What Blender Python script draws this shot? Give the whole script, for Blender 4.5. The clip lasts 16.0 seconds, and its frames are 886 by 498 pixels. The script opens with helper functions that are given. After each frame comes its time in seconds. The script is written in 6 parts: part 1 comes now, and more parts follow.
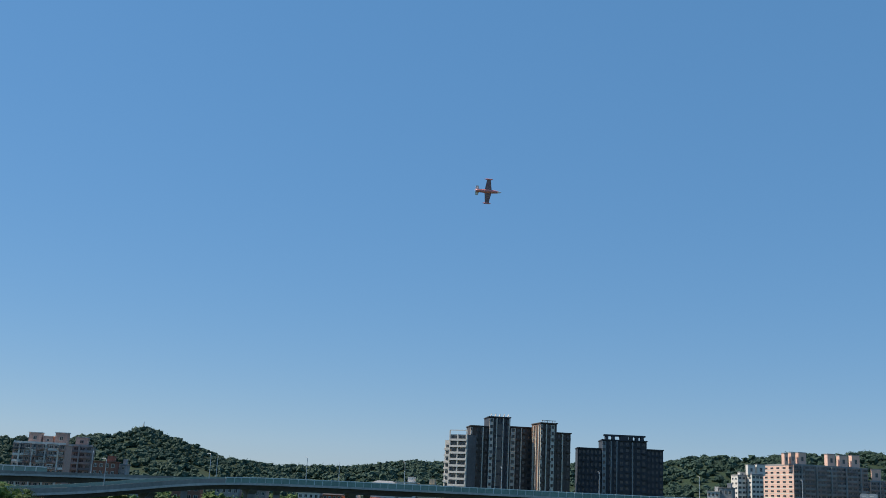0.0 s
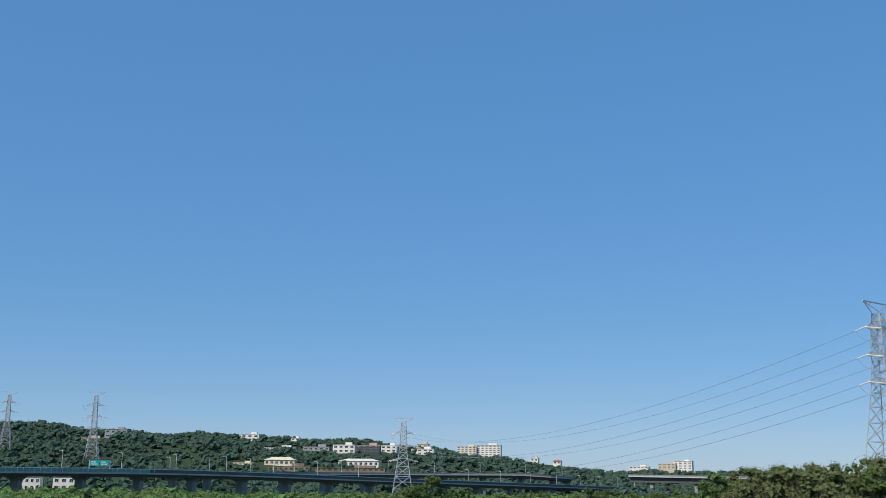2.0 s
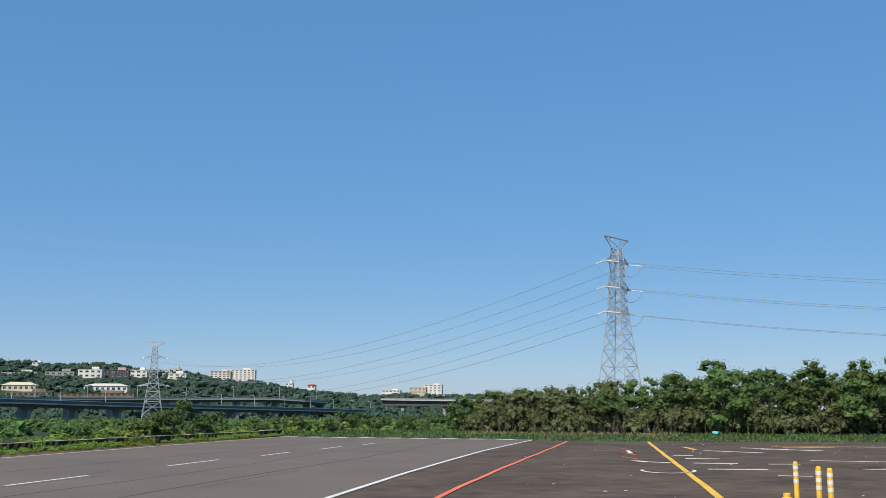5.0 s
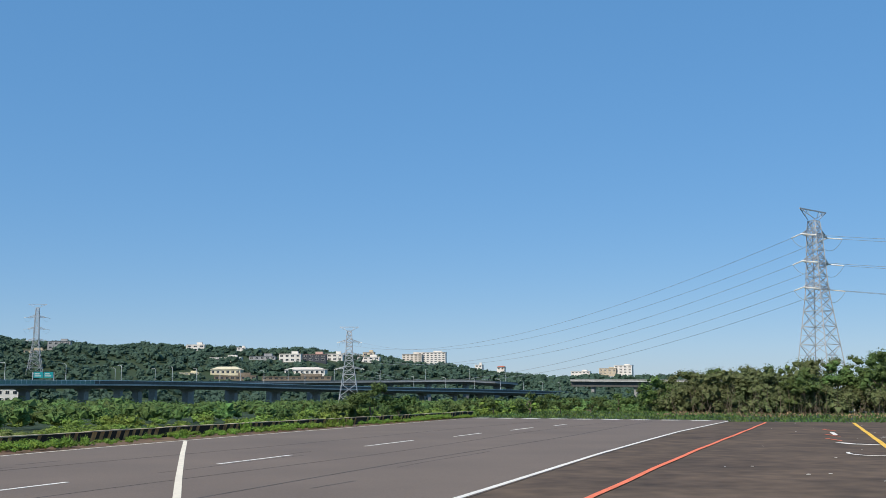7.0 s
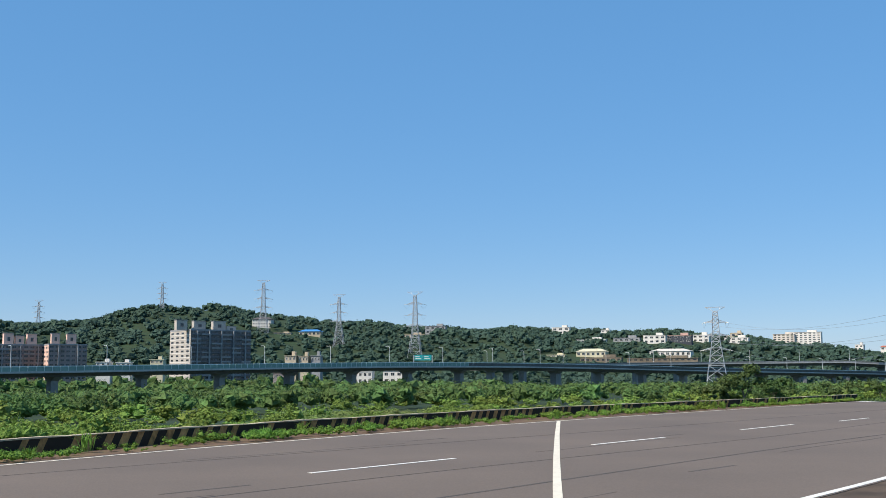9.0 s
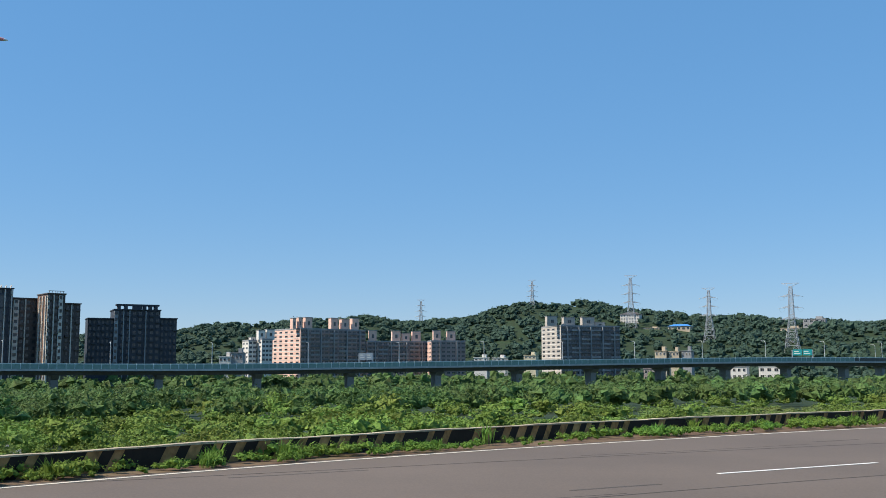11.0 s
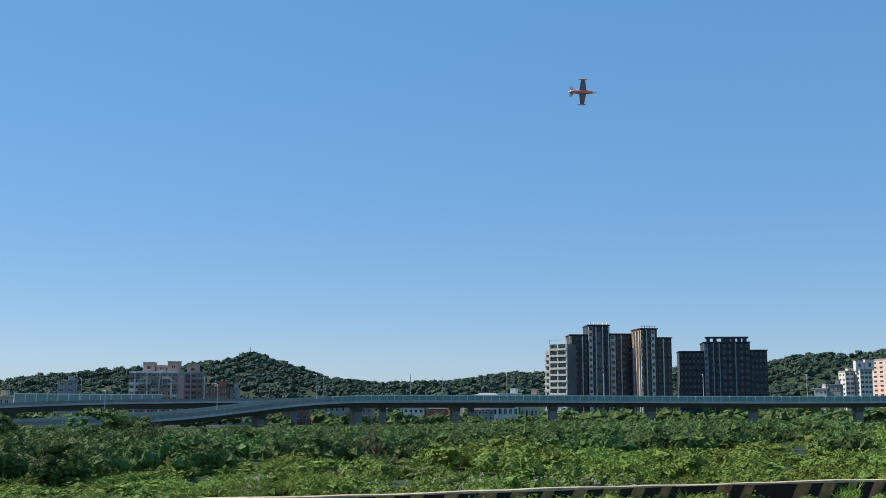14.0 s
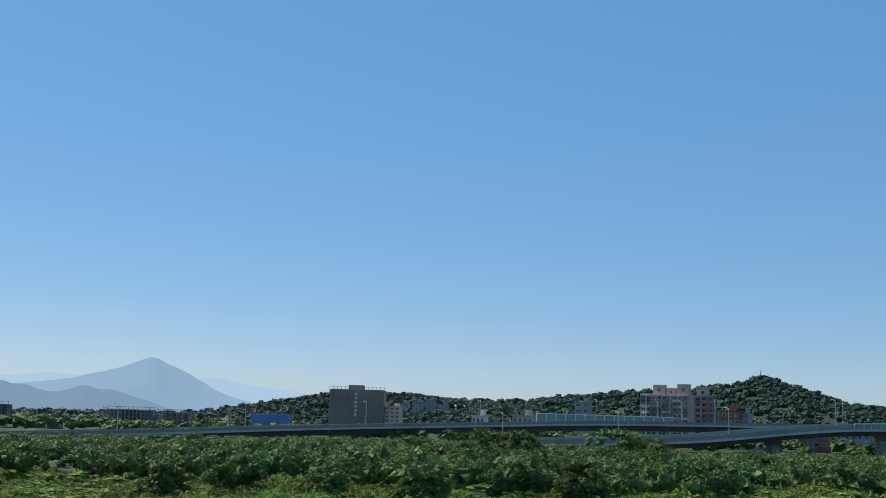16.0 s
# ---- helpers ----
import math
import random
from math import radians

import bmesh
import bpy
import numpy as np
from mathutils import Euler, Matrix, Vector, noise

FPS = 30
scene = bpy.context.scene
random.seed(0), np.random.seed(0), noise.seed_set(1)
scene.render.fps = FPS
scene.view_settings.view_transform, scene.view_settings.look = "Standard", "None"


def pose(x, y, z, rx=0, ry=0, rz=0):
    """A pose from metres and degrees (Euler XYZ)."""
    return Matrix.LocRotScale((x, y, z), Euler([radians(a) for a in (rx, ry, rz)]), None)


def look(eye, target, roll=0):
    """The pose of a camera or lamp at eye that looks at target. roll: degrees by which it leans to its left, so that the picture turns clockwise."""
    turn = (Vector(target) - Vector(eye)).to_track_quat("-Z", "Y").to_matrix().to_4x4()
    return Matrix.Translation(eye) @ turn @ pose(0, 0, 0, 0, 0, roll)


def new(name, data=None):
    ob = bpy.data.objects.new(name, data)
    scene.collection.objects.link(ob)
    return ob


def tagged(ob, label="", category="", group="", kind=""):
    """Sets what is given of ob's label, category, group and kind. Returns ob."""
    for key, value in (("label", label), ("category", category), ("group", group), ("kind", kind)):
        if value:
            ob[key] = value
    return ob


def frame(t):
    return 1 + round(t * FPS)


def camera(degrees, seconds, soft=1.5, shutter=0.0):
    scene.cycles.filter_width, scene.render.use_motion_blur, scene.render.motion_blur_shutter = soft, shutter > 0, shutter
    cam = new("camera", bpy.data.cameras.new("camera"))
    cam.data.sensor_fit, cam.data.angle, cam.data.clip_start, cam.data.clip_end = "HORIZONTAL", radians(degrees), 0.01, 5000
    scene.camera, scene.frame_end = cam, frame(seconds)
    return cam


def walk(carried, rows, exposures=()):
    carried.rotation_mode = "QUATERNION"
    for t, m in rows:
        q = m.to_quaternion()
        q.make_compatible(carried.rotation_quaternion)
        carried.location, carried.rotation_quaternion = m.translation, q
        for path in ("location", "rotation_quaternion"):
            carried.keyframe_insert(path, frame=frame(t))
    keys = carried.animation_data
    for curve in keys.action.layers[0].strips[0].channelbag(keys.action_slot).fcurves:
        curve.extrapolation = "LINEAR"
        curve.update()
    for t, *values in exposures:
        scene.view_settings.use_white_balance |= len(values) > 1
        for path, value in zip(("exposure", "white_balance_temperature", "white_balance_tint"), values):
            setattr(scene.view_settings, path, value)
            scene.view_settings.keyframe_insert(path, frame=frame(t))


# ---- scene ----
CAM_Z = 1.6
# seconds, eye x, eye y, azimuth, tilt, roll
ROWS = [
    (0.0, 0.00, 0.00, -46.45, 13.25, 2.78),
    (0.5, 0.00, 0.00, -27.00, 14.76, 3.03),
    (1.0, 0.00, 0.00, -6.95, 14.71, 2.34),
    (1.5, 0.00, 0.00, 7.03, 13.62, 1.87),
    (2.0, 0.00, 0.00, 16.61, 12.80, 0.50),
    (2.5, 0.00, 0.00, 22.23, 12.15, 0.31),
    (3.0, 0.00, 0.00, 26.01, 10.97, 0.12),
    (3.5, 0.00, 0.00, 28.18, 10.00, 0.09),
    (3.7, 0.00, 0.00, 28.77, 9.76, 0.11),
    (4.7, 0.00, 0.00, 30.20, 8.95, 0.00),
    (5.8, 0.00, 0.00, 27.60, 8.33, -0.13),
    (6.0, 0.00, 0.00, 26.82, 8.22, -0.12),
    (6.5, 0.00, 0.00, 23.93, 8.05, -0.26),
    (7.0, 0.00, 0.00, 19.70, 7.84, -0.31),
    (7.5, 0.00, 0.00, 14.83, 7.26, -0.48),
    (8.0, 0.00, 0.00, 9.54, 7.04, -0.48),
    (8.5, 0.00, 0.00, 3.61, 7.08, -0.15),
    (9.0, -0.11, 0.10, -0.00, 6.95, -0.25),
    (9.5, -0.29, 0.24, -2.86, 7.18, -1.03),
    (10.0, -0.42, 0.35, -9.46, 7.24, -1.04),
    (10.2, -0.46, 0.39, -12.15, 7.20, -0.58),
    (11.2, -0.76, 0.57, -21.29, 6.60, -0.05),
    (12.3, -1.02, 0.73, -27.44, 6.16, 0.48),
    (12.5, -1.06, 0.73, -28.78, 6.31, 0.39),
    (13.0, -1.17, 0.72, -32.39, 6.68, -0.74),
    (13.5, -1.31, 0.68, -41.03, 7.34, -0.82),
    (14.0, -1.39, 0.63, -51.35, 8.45, 0.22),
    (14.5, -1.44, 0.61, -58.41, 9.30, 0.93),
    (15.0, -1.46, 0.60, -64.02, 9.79, 0.65),
    (15.5, -1.47, 0.58, -72.05, 9.49, 0.92),
    (16.0, -1.48, 0.57, -78.76, 9.22, 1.81),
]


def aim(x, y, az, tilt, roll):
    """The camera's pose from its place, the compass-like azimuth (clockwise from +y), tilt and roll in degrees."""
    a, e = radians(az), radians(tilt)
    eye = Vector((x, y, CAM_Z))
    return look(eye, eye + Vector((math.sin(a) * math.cos(e), math.cos(a) * math.cos(e), math.sin(e))) * 10, roll)


cam = camera(45.94, 16.0, soft=0.7)
walk(cam, [(t, aim(*r)) for t, *r in ROWS], exposures=[
    (0, -0.17, 6700, 10), (1, -0.17, 6350, 10), (2.5, -0.16, 6300, 10), (3.7, -0.13, 6450, 10), (6, -0.08, 6500, 10), (7, -0.05, 6500, 10),
    (8, 0.03, 6480, 10), (9.5, 0.14, 6550, 10), (10.2, 0.14, 6600, 10), (12.3, 0.08, 6650, 10), (13.5, 0.09, 6700, 10), (14.5, 0.05, 6650, 10), (16, -0.02, 6850, 10)])

# ---- light ----
SUN_AZ, SUN_EL = -122.0, 46.0
world = bpy.data.worlds.new("sky")
scene.world = world
world.use_nodes = True
wt = world.node_tree
sky = wt.nodes.new("ShaderNodeTexSky")
sky.sky_type = "NISHITA"
sky.sun_disc = False
sky.sun_elevation, sky.sun_rotation = radians(SUN_EL), radians(SUN_AZ)
sky.altitude, sky.air_density, sky.dust_density, sky.ozone_density = 0, 1.0, 0.1, 6.0
back = wt.nodes["Background"]
back.inputs["Strength"].default_value = 0.226
# clear, deep blue air: a flatter and more saturated sky
flat, sat, tint = wt.nodes.new("ShaderNodeGamma"), wt.nodes.new("ShaderNodeHueSaturation"), wt.nodes.new("ShaderNodeMix")
flat.inputs["Gamma"].default_value = 0.58
sat.inputs["Saturation"].default_value = 1.54
tint.data_type, tint.blend_type = "RGBA", "MULTIPLY"
tint.inputs[0].default_value = 1.0
tint.inputs[7].default_value = (0.93, 0.96, 1.08, 1)
wt.links.new(sky.outputs[0], flat.inputs["Color"])
wt.links.new(flat.outputs[0], sat.inputs["Color"])
wt.links.new(sat.outputs[0], tint.inputs[6])
haze = wt.nodes.new("ShaderNodeMix")
haze.data_type, haze.blend_type = "RGBA", "MIX"
haze.inputs[0].default_value = 0.34
haze.inputs[7].default_value = (0.78, 1.88, 3.36, 1)
wt.links.new(tint.outputs[2], haze.inputs[6])
wt.links.new(haze.outputs[2], back.inputs["Color"])
sun = new("sun", bpy.data.lights.new("sun", "SUN"))
sun.data.energy, sun.data.angle, sun.data.color = 5.3, radians(0.6), (1.0, 0.93, 0.82)
sa, se = radians(SUN_AZ), radians(SUN_EL)
sun.matrix_world = look((0, 0, 60), Vector((0, 0, 60)) - Vector((math.sin(sa) * math.cos(se), math.cos(sa) * math.cos(se), math.sin(se))))

# ---- materials ----
def material(name, color, rough=0.8, var=0.25, fine=6.0, broad=0.4, bump=0.15, metal=0.0, spread=0.0, hue=0.0, translucent=0.0, island=False, dist=0.02, spec=0.3):
    """A surface with grain and stains at two scales; spread varies pieces by their object, island by loose part."""
    m = bpy.data.materials.new(name)
    m.use_nodes = True
    nt = m.node_tree
    n, l = nt.nodes, nt.links
    p = n["Principled BSDF"]
    p.inputs["Roughness"].default_value, p.inputs["Metallic"].default_value = rough, metal
    p.inputs["Specular IOR Level"].default_value = spec
    geo = n.new("ShaderNodeNewGeometry")
    a, b = n.new("ShaderNodeTexNoise"), n.new("ShaderNodeTexNoise")
    for t, s, d in ((a, fine, 3.0), (b, broad, 4.0)):
        t.inputs["Scale"].default_value, t.inputs["Detail"].default_value = s, d
        l.new(geo.outputs["Position"], t.inputs["Vector"])
    add = n.new("ShaderNodeMath")
    add.operation = "ADD"
    l.new(a.outputs["Fac"], add.inputs[0])
    l.new(b.outputs["Fac"], add.inputs[1])
    last = add
    if spread or island:
        r = n.new("ShaderNodeMath")
        r.operation = "MULTIPLY_ADD"
        r.inputs[1].default_value = spread
        src = geo.outputs["Random Per Island"] if island else n.new("ShaderNodeObjectInfo").outputs["Random"]
        l.new(src, r.inputs[0])
        l.new(add.outputs[0], r.inputs[2])
        last = r
    mr = n.new("ShaderNodeMapRange")
    mr.inputs["From Min"].default_value, mr.inputs["From Max"].default_value = 0.6, 1.4 + spread
    mr.inputs["To Min"].default_value, mr.inputs["To Max"].default_value = 1 - var, 1 + var
    l.new(last.outputs[0], mr.inputs["Value"])
    hs = n.new("ShaderNodeHueSaturation")
    hs.inputs["Color"].default_value = (*color, 1)
    l.new(mr.outputs[0], hs.inputs["Value"])
    if hue:
        hr = n.new("ShaderNodeMapRange")
        hr.inputs["From Min"].default_value, hr.inputs["From Max"].default_value = 0.3, 0.7
        hr.inputs["To Min"].default_value, hr.inputs["To Max"].default_value = 0.5 - hue, 0.5 + hue
        l.new(b.outputs["Fac"], hr.inputs["Value"])
        l.new(hr.outputs[0], hs.inputs["Hue"])
    l.new(hs.outputs[0], p.inputs["Base Color"])
    if bump:
        bp = n.new("ShaderNodeBump")
        bp.inputs["Strength"].default_value, bp.inputs["Distance"].default_value = bump, dist
        l.new(a.outputs["Fac"], bp.inputs["Height"])
        l.new(bp.outputs[0], p.inputs["Normal"])
    if translucent:
        tr, mix = n.new("ShaderNodeBsdfTranslucent"), n.new("ShaderNodeMixShader")
        mix.inputs[0].default_value = translucent
        l.new(hs.outputs[0], tr.inputs["Color"])
        l.new(p.outputs[0], mix.inputs[1])
        l.new(tr.outputs[0], mix.inputs[2])
        l.new(mix.outputs[0], n["Material Output"].inputs["Surface"])
    return m


M_ASPHALT = material("grey_asphalt", (0.154, 0.114, 0.082), 0.72, 0.24, 30, 0.22, 0.3, dist=0.004, spec=0.38)
M_APRON = material("dark_worn_asphalt", (0.094, 0.064, 0.041), 0.9, 0.62, 1.7, 0.33, 0.15, dist=0.006)
M_SEAM = material("tar_seam", (0.092, 0.077, 0.064), 0.8, 0.3, 12, 1.0, 0)
M_WHITE = material("worn_white_paint", (0.74, 0.70, 0.62), 0.7, 0.14, 14, 1.2, 0)
M_CREAMPAINT = material("cream_worn_paint", (0.74, 0.66, 0.52), 0.7, 0.14, 14, 1.2, 0)
M_ORANGE = material("orange_paint", (0.78, 0.185, 0.085), 0.7, 0.25, 14, 1.0, 0)
M_YELLOW = material("yellow_paint", (0.78, 0.47, 0.06), 0.7, 0.2, 14, 1.0, 0)
M_SOIL = material("soil_and_grass", (0.030, 0.050, 0.021), 0.95, 0.35, 3, 0.15, 0.4, hue=0.03, dist=0.1)
M_DRY = material("dry_straw", (0.23, 0.165, 0.09), 0.95, 0.4, 5, 0.6, 0.2, island=True, spread=0.5)
M_KERB = material("weathered_concrete", (0.46, 0.37, 0.245), 0.9, 0.5, 8, 1.4, 0.3)
M_RUSTY = material("rusty_faded_yellow_paint", (0.37, 0.20, 0.075), 0.85, 0.75, 7, 1.7, 0.3)
M_BLACK = material("black_paint", (0.020, 0.013, 0.008), 0.7, 0.4, 8, 1.5, 0.2)
M_SCRUB = material("scrub_leaves", (0.172, 0.247, 0.052), 0.7, 0.8, 5.0, 0.11, 0.9, hue=0.03, translucent=0.18, island=True, spread=0.35, spec=0.1, dist=0.16)
M_FIELD = material("pale_field_grass", (0.19, 0.255, 0.070), 0.6, 0.5, 5.0, 0.09, 0.7, hue=0.025, dist=0.12, translucent=0.3, island=True, spread=0.6, spec=0.25)
M_LITTER = material("brown_leaf_litter", (0.15, 0.095, 0.055), 0.95, 0.45, 9, 1.1, 0.5, hue=0.02, dist=0.03)
M_OLIVE = material("dull_brown_masonry", (0.19, 0.155, 0.115), 0.9, 0.3, 0.8, 0.12, 0.2)
M_ROSE = material("faded_rose_tile", (0.50, 0.33, 0.275), 0.8, 0.25, 0.9, 0.1, 0.1)
M_TREE = material("tree_leaves", (0.102, 0.164, 0.048), 0.6, 0.8, 2.6, 0.11, 0.9, hue=0.03, translucent=0.18, island=True, spread=0.35, spec=0.12, dist=0.3)
M_HEDGE = material("hedge_leaves", (0.090, 0.136, 0.040), 0.6, 0.5, 4.0, 0.25, 0.9, hue=0.03, dist=0.16, translucent=0.25, island=True, spread=0.6, spec=0.2)
M_GRASS = material("grass_blades", (0.17, 0.275, 0.05), 0.6, 0.4, 1.5, 0.3, 0, hue=0.03, translucent=0.3, island=True, spread=0.6, spec=0.08)
M_ROUGH = material("rough_dull_grass", (0.115, 0.175, 0.05), 0.7, 0.5, 1.2, 0.25, 0, hue=0.04, translucent=0.3, island=True, spread=0.8, spec=0.08)
M_GABLE = material("weathered_pale_gable", (0.47, 0.42, 0.365), 0.8, 0.2, 0.9, 0.1, 0.1)
M_WOOD = material("hill_woodland", (0.050, 0.090, 0.060), 0.8, 0.38, 0.45, 0.02, 0.9, hue=0.02, translucent=0.12, island=True, spread=0.4, dist=1.4)
M_THICKET = material("dull_olive_thicket", (0.118, 0.138, 0.056), 0.7, 0.5, 4.0, 0.3, 0.9, hue=0.03, dist=0.16, translucent=0.2, island=True, spread=0.6, spec=0.15)
M_BARK = material("bark", (0.16, 0.125, 0.09), 0.9, 0.35, 6, 1, 0.4)
M_STEEL = material("galvanised_steel", (0.46, 0.47, 0.48), 0.55, 0.15, 3, 0.3, 0, metal=0.35)
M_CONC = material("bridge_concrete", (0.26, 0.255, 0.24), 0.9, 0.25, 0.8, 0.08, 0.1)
# concrete made paler to show the edge beam catching light
M_FASCIA = material("lit_edge_concrete", (0.44, 0.44, 0.42), 0.9, 0.25, 0.8, 0.08, 0.1)
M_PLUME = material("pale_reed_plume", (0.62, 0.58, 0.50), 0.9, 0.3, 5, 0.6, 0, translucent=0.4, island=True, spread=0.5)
# dark concrete; on girders it paints the shade below the deck
M_DECK = material("dark_and_shaded_concrete", (0.125, 0.12, 0.11), 0.8, 0.25, 0.6, 0.08, 0.1)
M_RAIL = material("green_barrier_paint", (0.20, 0.305, 0.265), 0.6, 0.2, 1.0, 0.1, 0)
M_PALE_RAIL = material("pale_barrier_cap", (0.62, 0.70, 0.68), 0.6, 0.15, 1.0, 0.1, 0)
M_GLASS = material("window_glass", (0.025, 0.032, 0.04), 0.12, 0.5, 0.5, 0.1, 0, spread=0.9, spec=0.6)
M_LAMP = material("lamp_post_grey", (0.5, 0.52, 0.52), 0.5, 0.1, 2, 0.3, 0, metal=0.2)
M_BROWN = material("dark_brown_tile", (0.085, 0.068, 0.062), 0.6, 0.25, 0.8, 0.08, 0.05)
# the tower's brown, lightened and warmed as if in sun
M_WARM = material("sunlit_brown_tile", (0.17, 0.10, 0.072), 0.7, 0.25, 0.8, 0.08, 0.05)
M_SLATE = material("dark_slate_tile", (0.050, 0.055, 0.066), 0.6, 0.25, 0.8, 0.08, 0.05)
M_STONE = material("pale_stone_trim", (0.60, 0.54, 0.47), 0.7, 0.2, 1.0, 0.1, 0)
M_CREAM = material("off_white_render", (0.68, 0.64, 0.58), 0.8, 0.14, 0.9, 0.09, 0.1)
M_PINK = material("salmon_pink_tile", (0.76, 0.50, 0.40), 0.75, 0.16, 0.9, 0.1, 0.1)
# pinkish grey with the shade of the pink blocks' fronts mixed in
M_DULL = material("weathered_and_shaded_pinkish_tile", (0.29, 0.235, 0.22), 0.8, 0.25, 0.8, 0.1, 0.1)
M_GREY = material("grey_render", (0.30, 0.30, 0.30), 0.8, 0.25, 0.8, 0.1, 0.1)
# grey that paints shade on fronts and behind balconies; some cages share it
M_SHADE = material("dark_grey_and_shade", (0.15, 0.15, 0.155), 0.8, 0.25, 0.8, 0.1, 0.1)
M_BEIGE = material("beige_render", (0.52, 0.43, 0.31), 0.8, 0.15, 0.8, 0.1, 0.1)
M_YELLOWISH = material("pale_yellow_render", (0.62, 0.55, 0.38), 0.8, 0.12, 0.8, 0.1, 0.05)
M_BRICK = material("red_brown_brick", (0.26, 0.12, 0.085), 0.85, 0.25, 1.2, 0.15, 0.1)
M_BLUE = material("blue_sheet_roof", (0.07, 0.27, 0.62), 0.5, 0.15, 0.8, 0.1, 0.1)
M_NET = material("brown_scaffold_net", (0.33, 0.27, 0.225), 0.9, 0.3, 0.8, 0.06, 0.2)
M_TILEROOF = material("dark_tile_roof", (0.10, 0.085, 0.08), 0.8, 0.3, 1.5, 0.2, 0.2)
M_REDROOF = material("red_sheet_roof", (0.45, 0.13, 0.07), 0.7, 0.2, 1.5, 0.2, 0.1)
M_SIGN = material("green_sign_face", (0.02, 0.32, 0.33), 0.5, 0.05, 1, 0.2, 0)
M_PLRED = material("red_model_paint", (0.85, 0.30, 0.27), 0.35, 0.05, 9, 2, 0)
M_PLWHITE = material("white_model_paint", (0.82, 0.82, 0.82), 0.35, 0.05, 9, 2, 0)
# dark of the canopy, and of the wings' shaded side
M_PLDARK = material("dark_canopy_and_wing_shade", (0.30, 0.20, 0.22), 0.35, 0.05, 9, 2, 0)
M_WIRE = material("conductor_wire", (0.27, 0.30, 0.33), 0.6, 0.1, 2, 0.3, 0)


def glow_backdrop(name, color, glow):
    """Far mountain seen through air: a plain backdrop whose blue haze is painted glow."""
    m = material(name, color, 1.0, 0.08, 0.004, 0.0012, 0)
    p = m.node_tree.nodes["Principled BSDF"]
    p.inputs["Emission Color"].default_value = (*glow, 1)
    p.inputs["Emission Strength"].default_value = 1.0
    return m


# haze put into colour and glow, paler for each farther range
M_MT_NEAR = glow_backdrop("haze_tinted_ridge", (0.03, 0.05, 0.07), (0.115, 0.205, 0.32))
M_MT_FAR = glow_backdrop("haze_tinted_mountain", (0.03, 0.05, 0.07), (0.20, 0.335, 0.50))
M_MT_HAZE = glow_backdrop("haze_tinted_far_mountain", (0.03, 0.05, 0.07), (0.33, 0.49, 0.66))

# ---- building blocks ----
rng = np.random.default_rng(7)


class Geo:
    """Collects boxes, beams, tubes and polygons into one mesh."""

    def __init__(self):
        self.v, self.f, self.m = [], [], []

    def poly(self, pts, mat=0):
        k = len(self.v)
        self.v += [tuple(p) for p in pts]
        self.f.append(tuple(range(k, k + len(pts))))
        self.m.append(mat)

    def hexa(self, c, mat=0):
        """Eight corners: the bottom four counter-clockwise, then the top four."""
        k = len(self.v)
        self.v += [tuple(p) for p in c]
        for q in ((3, 2, 1, 0), (4, 5, 6, 7), (0, 1, 5, 4), (1, 2, 6, 5), (2, 3, 7, 6), (3, 0, 4, 7)):
            self.f.append(tuple(k + i for i in q))
            self.m.append(mat)
        return self

    def box(self, x0, x1, y0, y1, z0, z1, mat=0):
        return self.hexa([(x, y, z) for z in (z0, z1) for x, y in ((x0, y0), (x1, y0), (x1, y1), (x0, y1))], mat)

    def beam(self, a, b, w, mat=0, h=None):
        a, b = Vector(a), Vector(b)
        d = (b - a).normalized()
        s = d.cross(Vector((0, 0, 1)))
        s = (s.normalized() if s.length > 1e-4 else Vector((1, 0, 0))) * w / 2
        u = s.cross(d).normalized() * (h or w) / 2
        return self.hexa([a - s - u, a + s - u, a + s + u, a - s + u, b - s - u, b + s - u, b + s + u, b - s + u], mat)

    def tube(self, pts, radii, n=8, mat=0, cap=True):
        k = len(self.v)
        pts = [Vector(p) for p in pts]
        for i, p in enumerate(pts):
            d = (pts[min(i + 1, len(pts) - 1)] - pts[max(i - 1, 0)]).normalized()
            s = d.cross(Vector((0, 0, 1)) if abs(d.z) < 0.9 else Vector((1, 0, 0))).normalized()
            u = s.cross(d)
            for j in range(n):
                a = 2 * math.pi * j / n
                self.v.append(tuple(p + (s * math.cos(a) + u * math.sin(a)) * radii[i]))
        for i in range(len(pts) - 1):
            for j in range(n):
                a, b = k + i * n + j, k + i * n + (j + 1) % n
                self.f.append((a, a + n, b + n, b))
                self.m.append(mat)
        if cap:
            self.f += [tuple(k + j for j in range(n)), tuple(k + (len(pts) - 1) * n + j for j in reversed(range(n)))]
            self.m += [mat, mat]
        return self

    def loft(self, sections, mat=0):
        """A closed tube of like cross-sections, each a ring of points, joined into one body."""
        k, n = len(self.v), len(sections[0])
        for sec in sections:
            self.v += [tuple(p) for p in sec]
        for i in range(len(sections) - 1):
            for j in range(n):
                a, b = k + i * n + j, k + i * n + (j + 1) % n
                self.f.append((a, b, b + n, a + n))
                self.m.append(mat)
        self.f += [tuple(k + j for j in reversed(range(n))), tuple(k + (len(sections) - 1) * n + j for j in range(n))]
        self.m += [mat, mat]
        return self

    def mesh(self, name, *mats, smooth=False):
        me = bpy.data.meshes.new(name)
        me.from_pydata(self.v, [], self.f)
        for m in mats:
            me.materials.append(m)
        me.polygons.foreach_set("material_index", np.array(self.m, dtype=np.int32))
        if smooth:
            me.polygons.foreach_set("use_smooth", np.ones(len(self.f), dtype=bool))
        me.validate()
        return me


